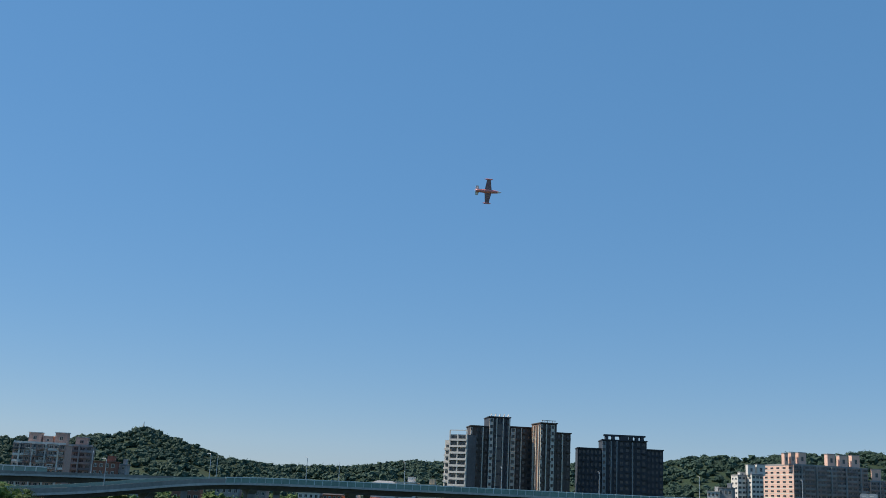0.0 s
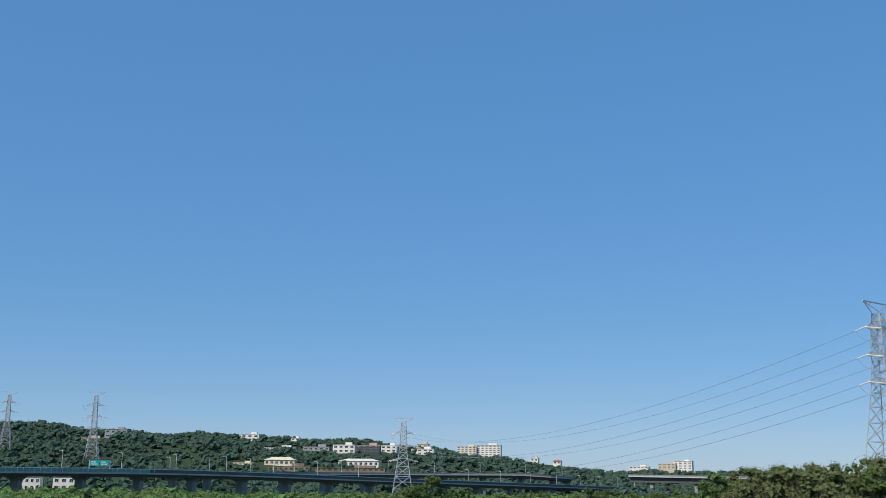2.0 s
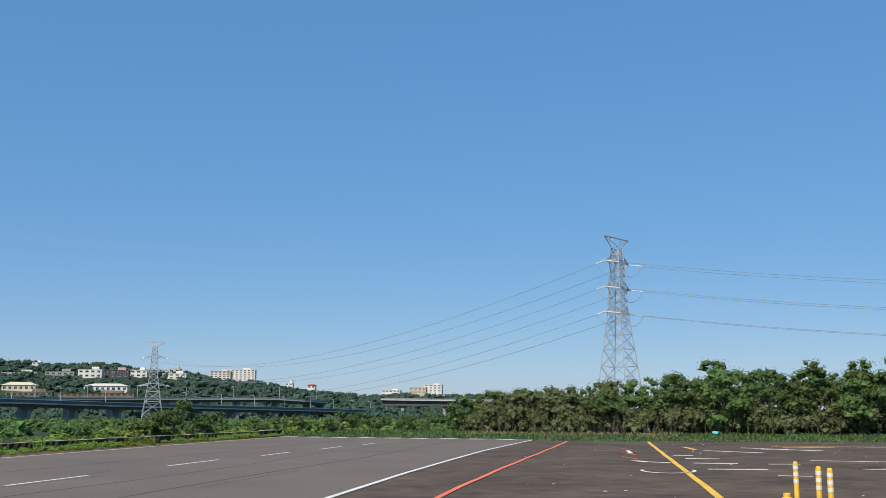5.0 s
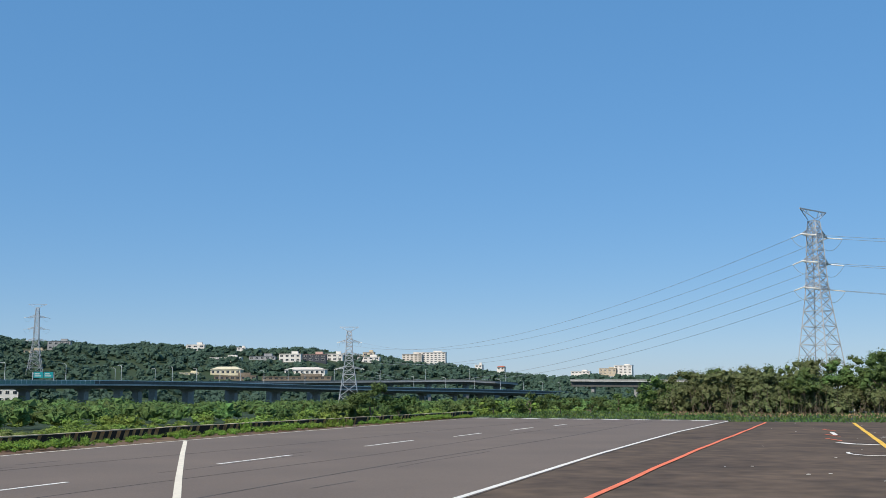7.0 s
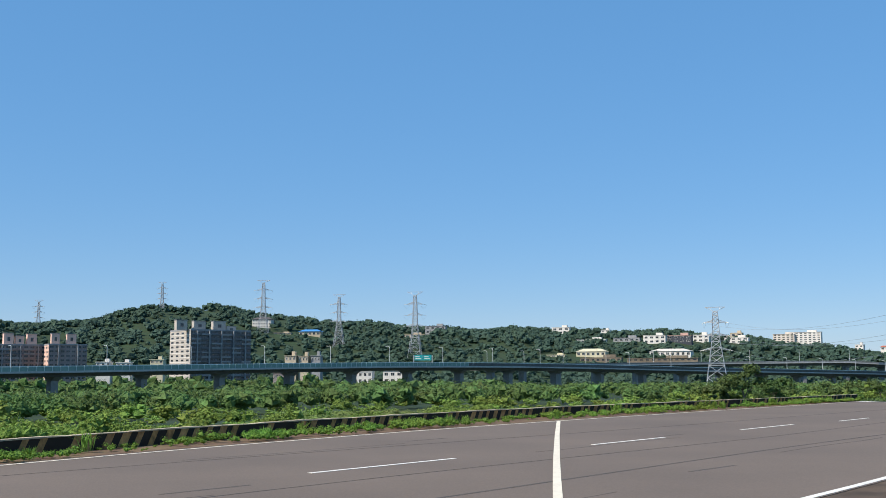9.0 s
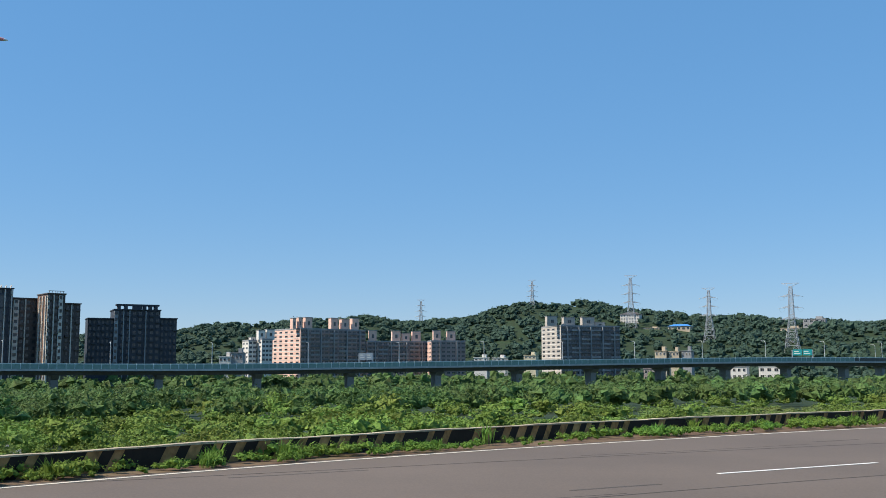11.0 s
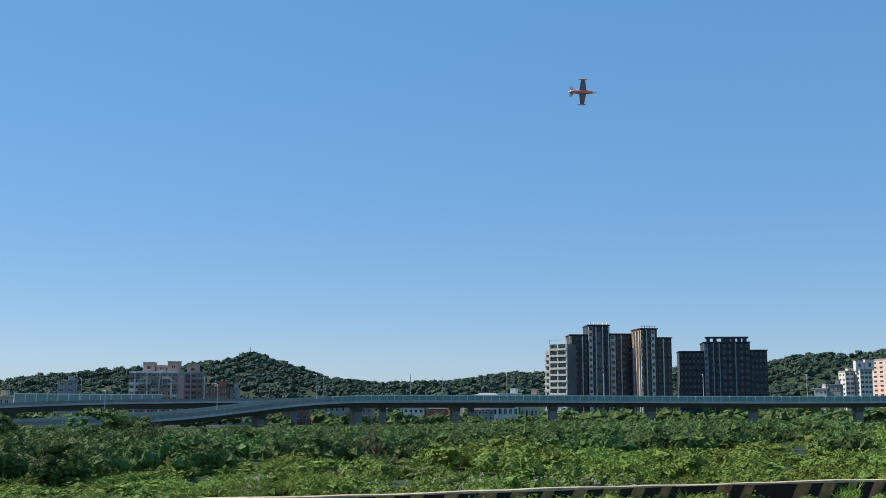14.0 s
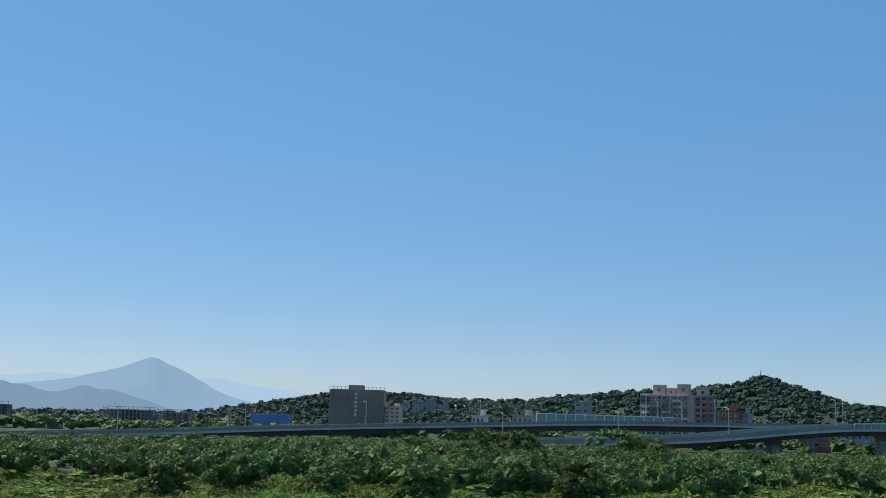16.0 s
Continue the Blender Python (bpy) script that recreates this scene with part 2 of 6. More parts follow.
def part(name, geo, mats, parent=None, label="", smooth=False):
    """Links a Geo (or a finished mesh) as one object under a thing or a part."""
    me = geo if isinstance(geo, bpy.types.Mesh) else geo.mesh(name, *(mats if isinstance(mats, (list, tuple)) else [mats]), smooth=smooth)
    ob = new(name, me)
    ob.parent = parent
    if label:
        ob["label"] = label
    return ob


def thing(name, m, label, category, group="", kind=""):
    ob = new(name)
    ob.matrix_world = m
    ob.empty_display_size = 0.2
    return tagged(ob, label, category, group, kind)


def direction(az):
    return Vector((math.sin(radians(az)), math.cos(radians(az)), 0))


def polar(az, d, z=0.0):
    v = direction(az) * d
    return Vector((v.x, v.y, z))


def rise(el, d):
    """Height of a point d metres off that is seen el degrees above eye level."""
    return CAM_Z + d * math.tan(radians(el))


# the runway's own axes: s along it, v across it, away from the camera
RUN_AZ = 40.1
US, UV = direction(RUN_AZ), direction(RUN_AZ - 90)


def run(s, v, z=0.0):
    return Vector((US.x * s + UV.x * v, US.y * s + UV.y * v, z))


def edge_v(s):
    """Far edge of the runway: it bends a little beside the camera."""
    s = np.asarray(s, float)
    out = 0
    for k in (-2.5, 0, 2.5):
        out = out + np.interp(s + k, [-90, -30, -20, -12, -5, 0, 5, 10, 17, 24, 32, 64, 120], [-5, 2.5, 6.2, 10.4, 13.9, 16.15, 17.85, 19.15, 20.2, 20.95, 21.35, 21.8, 22.5])
    return out / 3


def kerb_v(s):
    """Near face of the striped kerb."""
    return edge_v(s) + np.interp(s, [-5, 0, 3, 6, 10, 13, 20, 28, 36, 60, 70], [0.65, 0.7, 1.0, 1.2, 1.3, 1.6, 2.05, 2.3, 2.4, 1.2, 1.0])


def smooth01(x, a, b):
    t = np.clip((np.asarray(x, float) - a) / (b - a), 0, 1)
    return t * t * (3 - 2 * t)


HILLS = [(-92, 0), (-88, 13), (-84, 28), (-80, 29), (-76, 21), (-72, 31), (-68, 34), (-64, 42), (-60, 46), (-56, 26), (-52, 25), (-48, 36),
         (-44, 37), (-40, 40), (-36, 44), (-32, 52), (-28, 56), (-24, 63), (-20, 56), (-16, 74), (-12, 71), (-8, 63), (-4, 59), (0, 55),
         (4, 56), (8, 49), (12, 48), (16, 39), (20, 32), (24, 22), (28, 20), (32, 19), (36, 18), (44, 17), (52, 16), (60, 14)]


def ground_z(x, y):
    """The lie of the land: a level field, a drop to the flood plain, and wooded hills."""
    x, y = np.asarray(x, float), np.asarray(y, float)
    r, az = np.hypot(x, y), np.degrees(np.arctan2(x, y))
    s, v = x * US.x + y * US.y, x * UV.x + y * UV.y
    off = np.maximum(v - kerb_v(s) - 0.6, (s - 92) * 0.8)
    z = -0.03 - 3.3 * smooth01(off, 0, 10) - 5.1 * smooth01(off, 45, 330)
    h = np.zeros_like(r)
    for a, up in HILLS:
        h = h + up * np.exp(-(((az - a + 180) % 360 - 180) / 2.7) ** 2)
    h = h + 13 * np.exp(-((az + 61.7) / 1.3) ** 2) * smooth01(r, 1000, 1300)
    cross = smooth01(r, 790, 1290) * (1 - 0.85 * smooth01(r, 1330, 2300))
    wob = np.sin(x * 0.011 + 1.3) * np.cos(y * 0.013) * 3 + np.sin(x * 0.031) * np.sin(y * 0.027 + 2) * 1.5
    return z + (h + wob * smooth01(r, 800, 1000)) * cross


def ground_at(p):
    return float(ground_z(p[0], p[1]))


def slope_distance(az, el, start=800):
    """How far off the hillside is where it is seen el degrees above eye level."""
    for r in np.arange(start, 1300, 5.0):
        p = polar(az, r)
        if ground_at(p) > rise(el, r):
            return float(r)
    return 1290.0


# ---- foliage ----
def patchy(xy, scale, seed):
    """Slow noise over the plain, 0 to 1."""
    g = np.random.default_rng(seed)
    out = 0
    for k in range(6):
        a = g.uniform(0, 6.28)
        out = out + np.sin((xy[:, 0] * math.cos(a) + xy[:, 1] * math.sin(a)) / scale * (1 + 0.5 * k) + g.uniform(0, 6.28)) / (1 + 0.4 * k)
    return np.clip(0.5 + out / 5, 0, 1)


OCT = np.array([(1, 0, 0), (-1, 0, 0), (0, 1, 0), (0, -1, 0), (0, 0, 1), (0, 0, -1)], float)
OCT_F = [(a, b, c) for a in (0, 1) for b in (2, 3) for c in (4, 5)]


def leaf_ball(n, leaf, squash=0.8, lumps=8, seed=0, low=-0.5, jitter=0.6, up=0.35, heart=0.62):
    """Leaves of one bush of radius 1 as corner points (n, 3, 3): many lumps with small dense hearts, clothed in loose leaves, with an uneven outline and gaps."""
    g = np.random.default_rng(seed)
    c = g.normal(size=(lumps, 3))
    c = c / np.linalg.norm(c, axis=1)[:, None] * g.uniform(0.2, 0.72, (lumps, 1))
    c[:, 2] = np.abs(c[:, 2]) * 0.9 - 0.12 * (lumps > 3)
    rad = g.uniform(0.28, 0.5, lumps) * (8 / max(lumps, 4)) ** 0.25

    def shell(m, r0, r1, size, jitter, up, which):
        d = g.normal(size=(m, 3))
        d /= np.linalg.norm(d, axis=1)[:, None]
        d[:, 2] = np.where(d[:, 2] < low, -d[:, 2], d[:, 2])
        p = c[which] + d * (rad[which] * g.uniform(r0, r1, m))[:, None]
        p[:, 2] *= squash
        nrm = d + g.normal(size=(m, 3)) * jitter + (0, 0, up)
        nrm /= np.linalg.norm(nrm, axis=1)[:, None]
        t = np.cross(nrm, g.normal(size=(m, 3)))
        t /= np.linalg.norm(t, axis=1)[:, None]
        b = np.cross(nrm, t)
        k = (size * g.uniform(0.6, 1.35, m))[:, None]
        return np.stack([p - t * k * 0.8 - b * k * 0.5, p + t * k + nrm * k * 0.2, p - t * k * 0.8 + b * k * 0.5], 1)

    hearts = []
    for i in range(lumps):
        q = OCT @ np.linalg.qr(g.normal(size=(3, 3)))[0] * (rad[i] * heart * g.uniform(0.85, 1.15, (6, 1))) + c[i]
        q[:, 2] *= squash
        hearts.append(q[np.array(OCT_F)])
    outer = g.integers(0, lumps, n)
    return np.concatenate(hearts + [shell(n, 0.9, 1.14, np.full(n, leaf), jitter, up, outer)])


def quads_mesh(name, corners, mat):
    """Loose leaves or blades, arrays (n, corners, 3), as one mesh."""
    n, c = corners.shape[:2]
    me = bpy.data.meshes.new(name)
    me.vertices.add(n * c)
    me.vertices.foreach_set("co", np.ascontiguousarray(corners, dtype=np.float32).ravel())
    me.loops.add(n * c)
    me.loops.foreach_set("vertex_index", np.arange(n * c, dtype=np.int32))
    me.polygons.add(n)
    me.polygons.foreach_set("loop_start", np.arange(0, n * c, c, dtype=np.int32))
    me.polygons.foreach_set("loop_total", np.full(n, c, dtype=np.int32))
    me.materials.append(mat)
    me.update(calc_edges=True)
    return me


def scatter(templates, xyz, radius, squash=1.0, g=rng):
    """Copies of leaf balls at the given places and sizes, turned at random, as one array of leaves."""
    out = []
    pick = g.integers(0, len(templates), len(xyz))
    turn = g.uniform(0, 2 * math.pi, len(xyz))
    for k, t in enumerate(templates):
        i = np.nonzero(pick == k)[0]
        if not len(i):
            continue
        c, s = np.cos(turn[i]), np.sin(turn[i])
        x = t[None, :, :, 0] * c[:, None, None] - t[None, :, :, 1] * s[:, None, None]
        y = t[None, :, :, 0] * s[:, None, None] + t[None, :, :, 1] * c[:, None, None]
        z = np.broadcast_to(t[None, :, :, 2] * squash, x.shape)
        p = np.stack([x, y, z], -1) * radius[i][:, None, None, None] + xyz[i][:, None, None, :]
        out.append(p.reshape(-1, t.shape[1], 3))
    return np.concatenate(out)


def sector(n, az0, az1, r0, r1, power=1.0, g=rng):
    """Random places in a ring sector; a power above 1 crowds them towards the near side."""
    a = np.radians(g.uniform(az0, az1, n))
    r = r0 * (r1 / r0) ** (g.uniform(0, 1, n) ** power)
    return np.stack([np.sin(a) * r, np.cos(a) * r], 1), r

# ---- land ----
def ground_sheet():
    rings = np.concatenate([np.arange(2, 30, 2.0), np.arange(30, 120, 5.0), np.arange(120, 760, 32.0), np.arange(760, 1500, 28.0), [1700, 2100, 2800, 3800, 4900]])
    az = np.radians(np.concatenate([np.arange(-110, 70, 0.8), np.arange(70, 250, 6.0)]))
    n = len(az)
    x, y = np.outer(rings, np.sin(az)), np.outer(rings, np.cos(az))
    z = ground_z(x, y)
    z = np.where(np.hypot(x, y) > 2300, np.minimum(z, -8 + 0 * z), z)
    v = [(0, 0, -0.03)] + list(zip(x.ravel(), y.ravel(), z.ravel()))
    f = [(0, 1 + (j + 1) % n, 1 + j) for j in range(n)]
    for i in range(len(rings) - 1):
        for j in range(n):
            a, b = 1 + i * n + j, 1 + i * n + (j + 1) % n
            f.append((a, b, b + n, a + n))
    me = bpy.data.meshes.new("ground")
    me.from_pydata(v, [], f)
    me.materials.append(M_SOIL)
    me.polygons.foreach_set("use_smooth", np.ones(len(f), dtype=bool))
    return tagged(new("ground", me), "grassy soil dropping to a flood plain and wooded hills", "ground", kind="structure")


ground_sheet()


def strip(line, width, z, thick=0.004):
    """A flat painted strip along points of the ground."""
    g = Geo()
    pts = [Vector((p.x, p.y, 0)) for p in line]
    side = []
    for i, p in enumerate(pts):
        d = (pts[min(i + 1, len(pts) - 1)] - pts[max(i - 1, 0)]).normalized()
        side.append(Vector((-d.y, d.x, 0)) * width / 2)
    up, dn = Vector((0, 0, z)), Vector((0, 0, z - thick))
    return g.loft([[p - s + dn, p + s + dn, p + s + up, p - s + up] for p, s in zip(pts, side)])


def slab(inner, outer, z0, z1):
    g = Geo()
    return g.loft([[(a.x, a.y, z0), (b.x, b.y, z0), (b.x, b.y, z1), (a.x, a.y, z1)] for a, b in zip(inner, outer)])


S_ALL = np.arange(-18, 61, 2.0)


def line_v(s):
    """The white side line wavers a little along the runway."""
    return float(np.interp(s, [-16, 10, 16, 27, 35, 43, 50, 60], [5.35, 5.42, 5.5, 5.85, 5.95, 6.0, 5.8, 5.5]))


run_s = [float(s) for s in S_ALL]
g = slab([run(s, line_v(s) - 0.1) for s in run_s] + [run(60.3, 5.4)], [run(s, float(edge_v(s)) + 0.25) for s in run_s] + [run(64.5, 22.0)], -0.06, 0.012)
runway = tagged(part("runway", g, M_ASPHALT), "grey-brown asphalt model aircraft runway with tar seams", "runway", kind="structure")
g = slab([run(s, -60) for s in (-70, -35, -24, 0, 25, 40, 56.5)], [run(s, min(6.1, float(edge_v(s)))) for s in (-70, -35, -24, 0, 25, 40, 58.5)], -0.06, 0.002)
apron = tagged(part("apron", g, M_APRON), "dark stained asphalt apron with worn paint marks", "apron", kind="structure")

TOP = 0.018
marks = {
    "side_line": [(strip([run(s, line_v(s)) for s in np.arange(-16, 59.5, 1.5)], 0.125, TOP), M_WHITE)],
    "edge_line": [(strip([run(float(s), float(edge_v(s)) - 0.05) for s in np.arange(-17.5, 63, 1.5)], 0.10, TOP), M_CREAMPAINT)],
    "threshold_line": [(strip([run(31.1, 21.05), run(24.0, 16.33), run(17.35, 11.87), run(14.17, 9.72), run(8.4, 5.8)], 0.13, TOP + 0.002), M_CREAMPAINT)],
    "orange_line": [(strip([run(s, 3.46 + 0.2 * math.exp(-((s - 27) / 16) ** 2) + 0.015 * math.sin(s * 0.9)) for s in np.arange(-30, 57.3, 1.5)], 0.125, TOP), M_ORANGE)],
    "yellow_line": [(strip([run(s, -0.72 - (57 - s) * 0.0225 + 0.008 * math.sin(s)) for s in np.arange(-20, 56.8, 1.5)], 0.155, TOP), M_YELLOW)],
}
for name, items in marks.items():
    for geo, mat in items:
        part(name, geo, mat, runway if name in ("side_line", "edge_line", "threshold_line") else apron)
for a, b, v in ((12.1, 15.95, 13.25), (21.05, 24.6, 13.35), (29.3, 33.3, 13.45), (36.6, 39.9, 13.2), (43.1, 46.7, 13.0), (49.3, 52.0, 12.7)):
    part("centre_dash", strip([run(a, v), run(b, v + 0.06)], 0.11, TOP), M_WHITE, runway)
for k in range(9):
    v = 6.6 + k * 1.75
    s = 59.6 + (v - 5.7) * 0.26
    part("end_dash", strip([run(s, v), run(s + 0.25, v + 1.0)], 0.75, TOP), M_WHITE, runway)
verge = slab([run(float(s), float(edge_v(s)) + 0.24) for s in np.arange(-24, 63, 1.5)], [run(float(s), float(kerb_v(s)) + 0.01) for s in np.arange(-24, 63, 1.5)], -0.06, 0.016)
tagged(part("verge", verge, M_LITTER), "brown soil and leaf litter between runway and kerb", "verge", kind="structure")
for k in range(14):
    s, v, w = -8 + 2.55 * k + 1.3 * math.sin(k * 5.1), 6.6 + (k * 4.7) % 13.5, 0.05 + 0.03 * math.sin(k * 2.9)
    part("tyre_streak", strip([run(s + x, v + 0.05 * math.sin(k + x)) for x in np.arange(0, 4.5 + 2.5 * math.sin(k * 3.3), 0.8)], w, TOP - 0.004), M_SEAM, runway)
for v, amp in ((9.35, 0.12), (17.2, 0.1), (11.6, 0.2)):
    part("tar_seam", strip([run(s, v + amp * math.sin(s * 0.21 + v) - (0.03 * s if v == 17.2 else 0)) for s in np.arange(-10, 59.5, 2.5)], 0.07 if v < 11 else 0.045, TOP - 0.003), M_SEAM, runway)


def arc(s, v, ra, rb, a0, a1, n=14):
    return [run(s + ra * math.cos(radians(a0 + (a1 - a0) * i / n)), v + rb * math.sin(radians(a0 + (a1 - a0) * i / n))) for i in range(n + 1)]


# faded scrawls of paint on the apron
for line, w in (([run(36.8, -1.7), run(36.7, -2.8)], 0.3), ([run(39.4, -1.4), run(39.4, -2.1)], 0.3), ([run(33.7, -1.8), run(33.5, -3.1)], 0.25), ([run(30.3, -2.0), run(30.3, -3.6)], 0.25),
                ([run(33.4, -4.0), run(33.5, -4.9)], 0.2), ([run(27.5, -3.5), run(27.4, -4.3)], 0.12), ([run(44.3, -2.8), run(42.2, -4.9)], 0.22), ([run(35.0, 0.0), run(34.2, -0.4), run(33.9, -1.1)], 0.25),
                (arc(29.4, -0.9, 1.2, 0.7, 80, 290), 0.09), ([run(47.9, -4.6), run(44.8, -7.3)], 0.25), ([run(43.8, 0.25), run(41.0, 0.1)], 0.16), ([run(45.8, -5.2), run(45.5, -7.6)], 0.15),
                ([run(36, -5.6), run(35.2, -9.0)], 0.14), ([run(31, -6.2), run(29.8, -9.4)], 0.10), ([run(49, -6.5), run(48.6, -8.6)], 0.15), ([run(50, -9), run(49.5, -12)], 0.12), ([run(33.2, -9.5), run(32.6, -12.5)], 0.12)):
    part("worn_paint_mark", strip(line, w, TOP), M_WHITE, apron)
for line in ([run(48.6, -2.2), run(45.2, -2.5)], [run(50.5, -6.2), run(49.6, -10.5)]):
    part("worn_paint_mark", strip(line, 0.2, TOP), M_YELLOW, apron)
for s, v in ((46.8, 0.6), (41.5, 0.45), (38.0, 0.4)):
    part("worn_paint_mark", strip([run(s, v), run(s - 1.8, v - 0.5)], 0.06, TOP), M_ORANGE, apron)
g = np.random.default_rng(3)
chips = Geo()
for _ in range(70):
    s, v, w = g.uniform(14, 58), g.uniform(-14, 5.0), g.uniform(0.008, 0.022)
    p = run(s, v)
    chips.hexa([(p.x + dx * w * 2, p.y + dy * w, z) for z in (0.010, 0.010 + w * 0.5) for dx, dy in ((-1, -1), (1, -1), (0.8, 1), (-0.7, 0.8))])
tagged(part("paint_chips_and_litter", chips, M_WHITE), "small pale chips of paint and litter on the apron", "litter", kind="stuff")

# ---- striped kerb ----
def kerb():
    k0 = thing("striped_kerb", Matrix.Identity(4), "low concrete kerb with rusty yellow and black stripes", "kerb")
    k0["kind"] = "structure"
    H, T = 0.385, 0.13
    ss = np.arange(-40, 67.5, 0.55)
    cut = lambda s: run(float(s), float(kerb_v(s)))
    body, cap = Geo(), Geo()
    w1, w2, o = Vector((0, 0, -0.5)), Vector((0, 0, H - 0.03)), UV * 0.02
    walls, caps = [], []
    for i, s in enumerate(ss):
        a = cut(s)
        b = a + UV * T
        walls.append([a + w1, b + w1, b + w2, a + w2])
        dz = Vector((0, 0, 0.010 * math.sin(i * 0.7) + 0.006 * math.sin(i * 2.3)))
        caps.append([a - o + w2, b + o + w2, b + o + w2 + Vector((0, 0, 0.03)) + dz, a - o + w2 + Vector((0, 0, 0.026)) + dz])
    body.loft(walls)
    cap.loft(caps)
    part("kerb_wall", body, M_BLACK, k0)
    part("kerb_cap", cap, M_KERB, k0, "pale weathered concrete cap")
    # slanted yellow stripes stand 6 mm proud of the black face
    lean = 0.19
    for i, s in enumerate(np.arange(-39, 66, 0.47)):
        if math.sin(i * 1.93) + 0.6 * math.sin(i * 0.37) > (1.25 if s < 17 else 0.6):
            continue
        w = 0.215 + 0.05 * math.sin(i * 1.7)
        g = Geo()
        o = -UV * 0.006
        q = [cut(s), cut(s + w), cut(s + w + lean), cut(s + lean)]
        lo, hi = 0.0, H - 0.033
        pts = [(q[0], lo), (q[1], lo), (q[2], hi), (q[3], hi)]
        g.hexa([Vector((p.x, p.y, z)) for p, z in pts] + [Vector((p.x, p.y, z)) + o for p, z in pts])
        part("stripe", g, M_RUSTY, k0)


kerb()

# ---- elevated roads ----
def resample(pts, step):
    """Even steps along a path of (az, distance, rail height) with smooth bends."""
    az, d, z = (np.array([p[i] for p in pts], float) for i in range(3))
    t = np.linspace(0, len(pts) - 1, 400)
    i = np.arange(len(pts))
    k = 5
    P = []
    for c in (az, d, z):
        q = np.interp(t, i, c)
        pad = np.concatenate([np.full(12, q[0]), q, np.full(12, q[-1])])
        P.append(np.convolve(pad, np.ones(25) / 25, "same")[12:-12])
    X = np.stack([np.sin(np.radians(P[0])) * P[1], np.cos(np.radians(P[0])) * P[1], P[2]], 1)
    L = np.concatenate([[0], np.cumsum(np.linalg.norm(np.diff(X[:, :2], axis=0), axis=1))])
    n = max(2, int(L[-1] / step))
    return [Vector([np.interp(x, L, X[:, j]) for j in range(3)]) for x in np.linspace(0, L[-1], n + 1)]


def viaduct(label, pts, width=15.0, rail=1.9, depth=2.6, span=34, green=True, lamp_gap=36, lamp_h=9.5, first=0, pier_w=2.6, both_rails=True, grey_until=-200.0, grey_from=200.0):
    path = resample(pts, 6.0)
    top = thing("viaduct", Matrix.Identity(4), label, "viaduct")
    top["kind"] = "structure"
    sides = []
    for i, p in enumerate(path):
        d = path[min(i + 1, len(path) - 1)] - path[max(i - 1, 0)]
        d.z = 0
        d.normalize()
        n = Vector((d.y, -d.x, 0))
        if n.dot(p) > 0:
            n = -n
        sides.append(n)  # towards the field
    girder, wall, capg, far = Geo(), Geo(), Geo(), Geo()
    h = width / 2

    def loft(g, profile, i0=0, i1=None):
        g.loft([[p + n * a + Vector((0, 0, z)) for a, z in profile] for p, n in list(zip(path, sides))[i0:i1]])

    cut = sum(1 for p in path if math.degrees(math.atan2(p.x, p.y)) < grey_until)  # plain concrete parapet up to here

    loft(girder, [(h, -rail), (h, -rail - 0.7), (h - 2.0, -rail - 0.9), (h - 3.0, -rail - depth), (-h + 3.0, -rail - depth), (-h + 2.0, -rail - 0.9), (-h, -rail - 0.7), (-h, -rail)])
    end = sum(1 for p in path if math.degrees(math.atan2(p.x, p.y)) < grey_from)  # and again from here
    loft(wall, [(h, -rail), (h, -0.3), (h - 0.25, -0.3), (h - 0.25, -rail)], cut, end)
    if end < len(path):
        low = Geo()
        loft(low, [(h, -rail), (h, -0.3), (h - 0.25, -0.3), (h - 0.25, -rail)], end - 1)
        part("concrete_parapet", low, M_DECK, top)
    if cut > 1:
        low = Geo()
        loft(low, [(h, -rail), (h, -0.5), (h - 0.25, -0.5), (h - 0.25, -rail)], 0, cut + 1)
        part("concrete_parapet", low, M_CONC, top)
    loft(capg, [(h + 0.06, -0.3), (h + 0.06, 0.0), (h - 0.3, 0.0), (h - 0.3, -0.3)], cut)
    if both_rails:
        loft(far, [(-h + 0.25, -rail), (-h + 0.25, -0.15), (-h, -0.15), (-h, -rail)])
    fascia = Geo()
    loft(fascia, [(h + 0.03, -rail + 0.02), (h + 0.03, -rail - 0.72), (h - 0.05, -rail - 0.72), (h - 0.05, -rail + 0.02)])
    # girder dark and fascia pale: shade and light put into the concrete's colour
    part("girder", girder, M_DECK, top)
    part("fascia", fascia, M_FASCIA, top, "concrete edge beam in a pale lit tone")
    part("parapet", wall, M_RAIL if green else M_CONC, top)
    part("handrail", capg, M_PALE_RAIL if green else M_CONC, top)
    if both_rails:
        part("far_parapet", far, M_RAIL if green else M_CONC, top)
    # upright posts of the barrier
    if green:
        posts = Geo()
        for i in range(cut, min(end, len(path) - 1)):
            for k in (0.0, 0.5):
                p = path[i].lerp(path[i + 1], k) + sides[i] * (width / 2 + 0.05)
                posts.beam(p + Vector((0, 0, -rail)), p + Vector((0, 0, 0.02)), 0.16)
        tagged(part("barrier_posts", posts, M_PALE_RAIL, top), kind="stuff")
    # piers with hammer heads
    every = max(1, round(span / 6.0))
    for i in range(every // 2, len(path), every):
        p, n = path[i], sides[i]
        t = Vector((-n.y, n.x, 0))
        zt, zb = p.z - rail - depth, ground_at(p) - 1.0
        if zt - zb < 1.5:
            continue
        g = Geo()
        w, q = pier_w / 2, pier_w * 0.9
        g.hexa([Vector((p.x, p.y, z)) + n * a + t * b for z in (zb, zt - 1.6) for a, b in ((-q, -w), (q, -w), (q, w), (-q, w))])
        lo = [Vector((p.x, p.y, zt - 1.6)) + n * a + t * b for a, b in ((-q, -w), (q, -w), (q, w), (-q, w))]
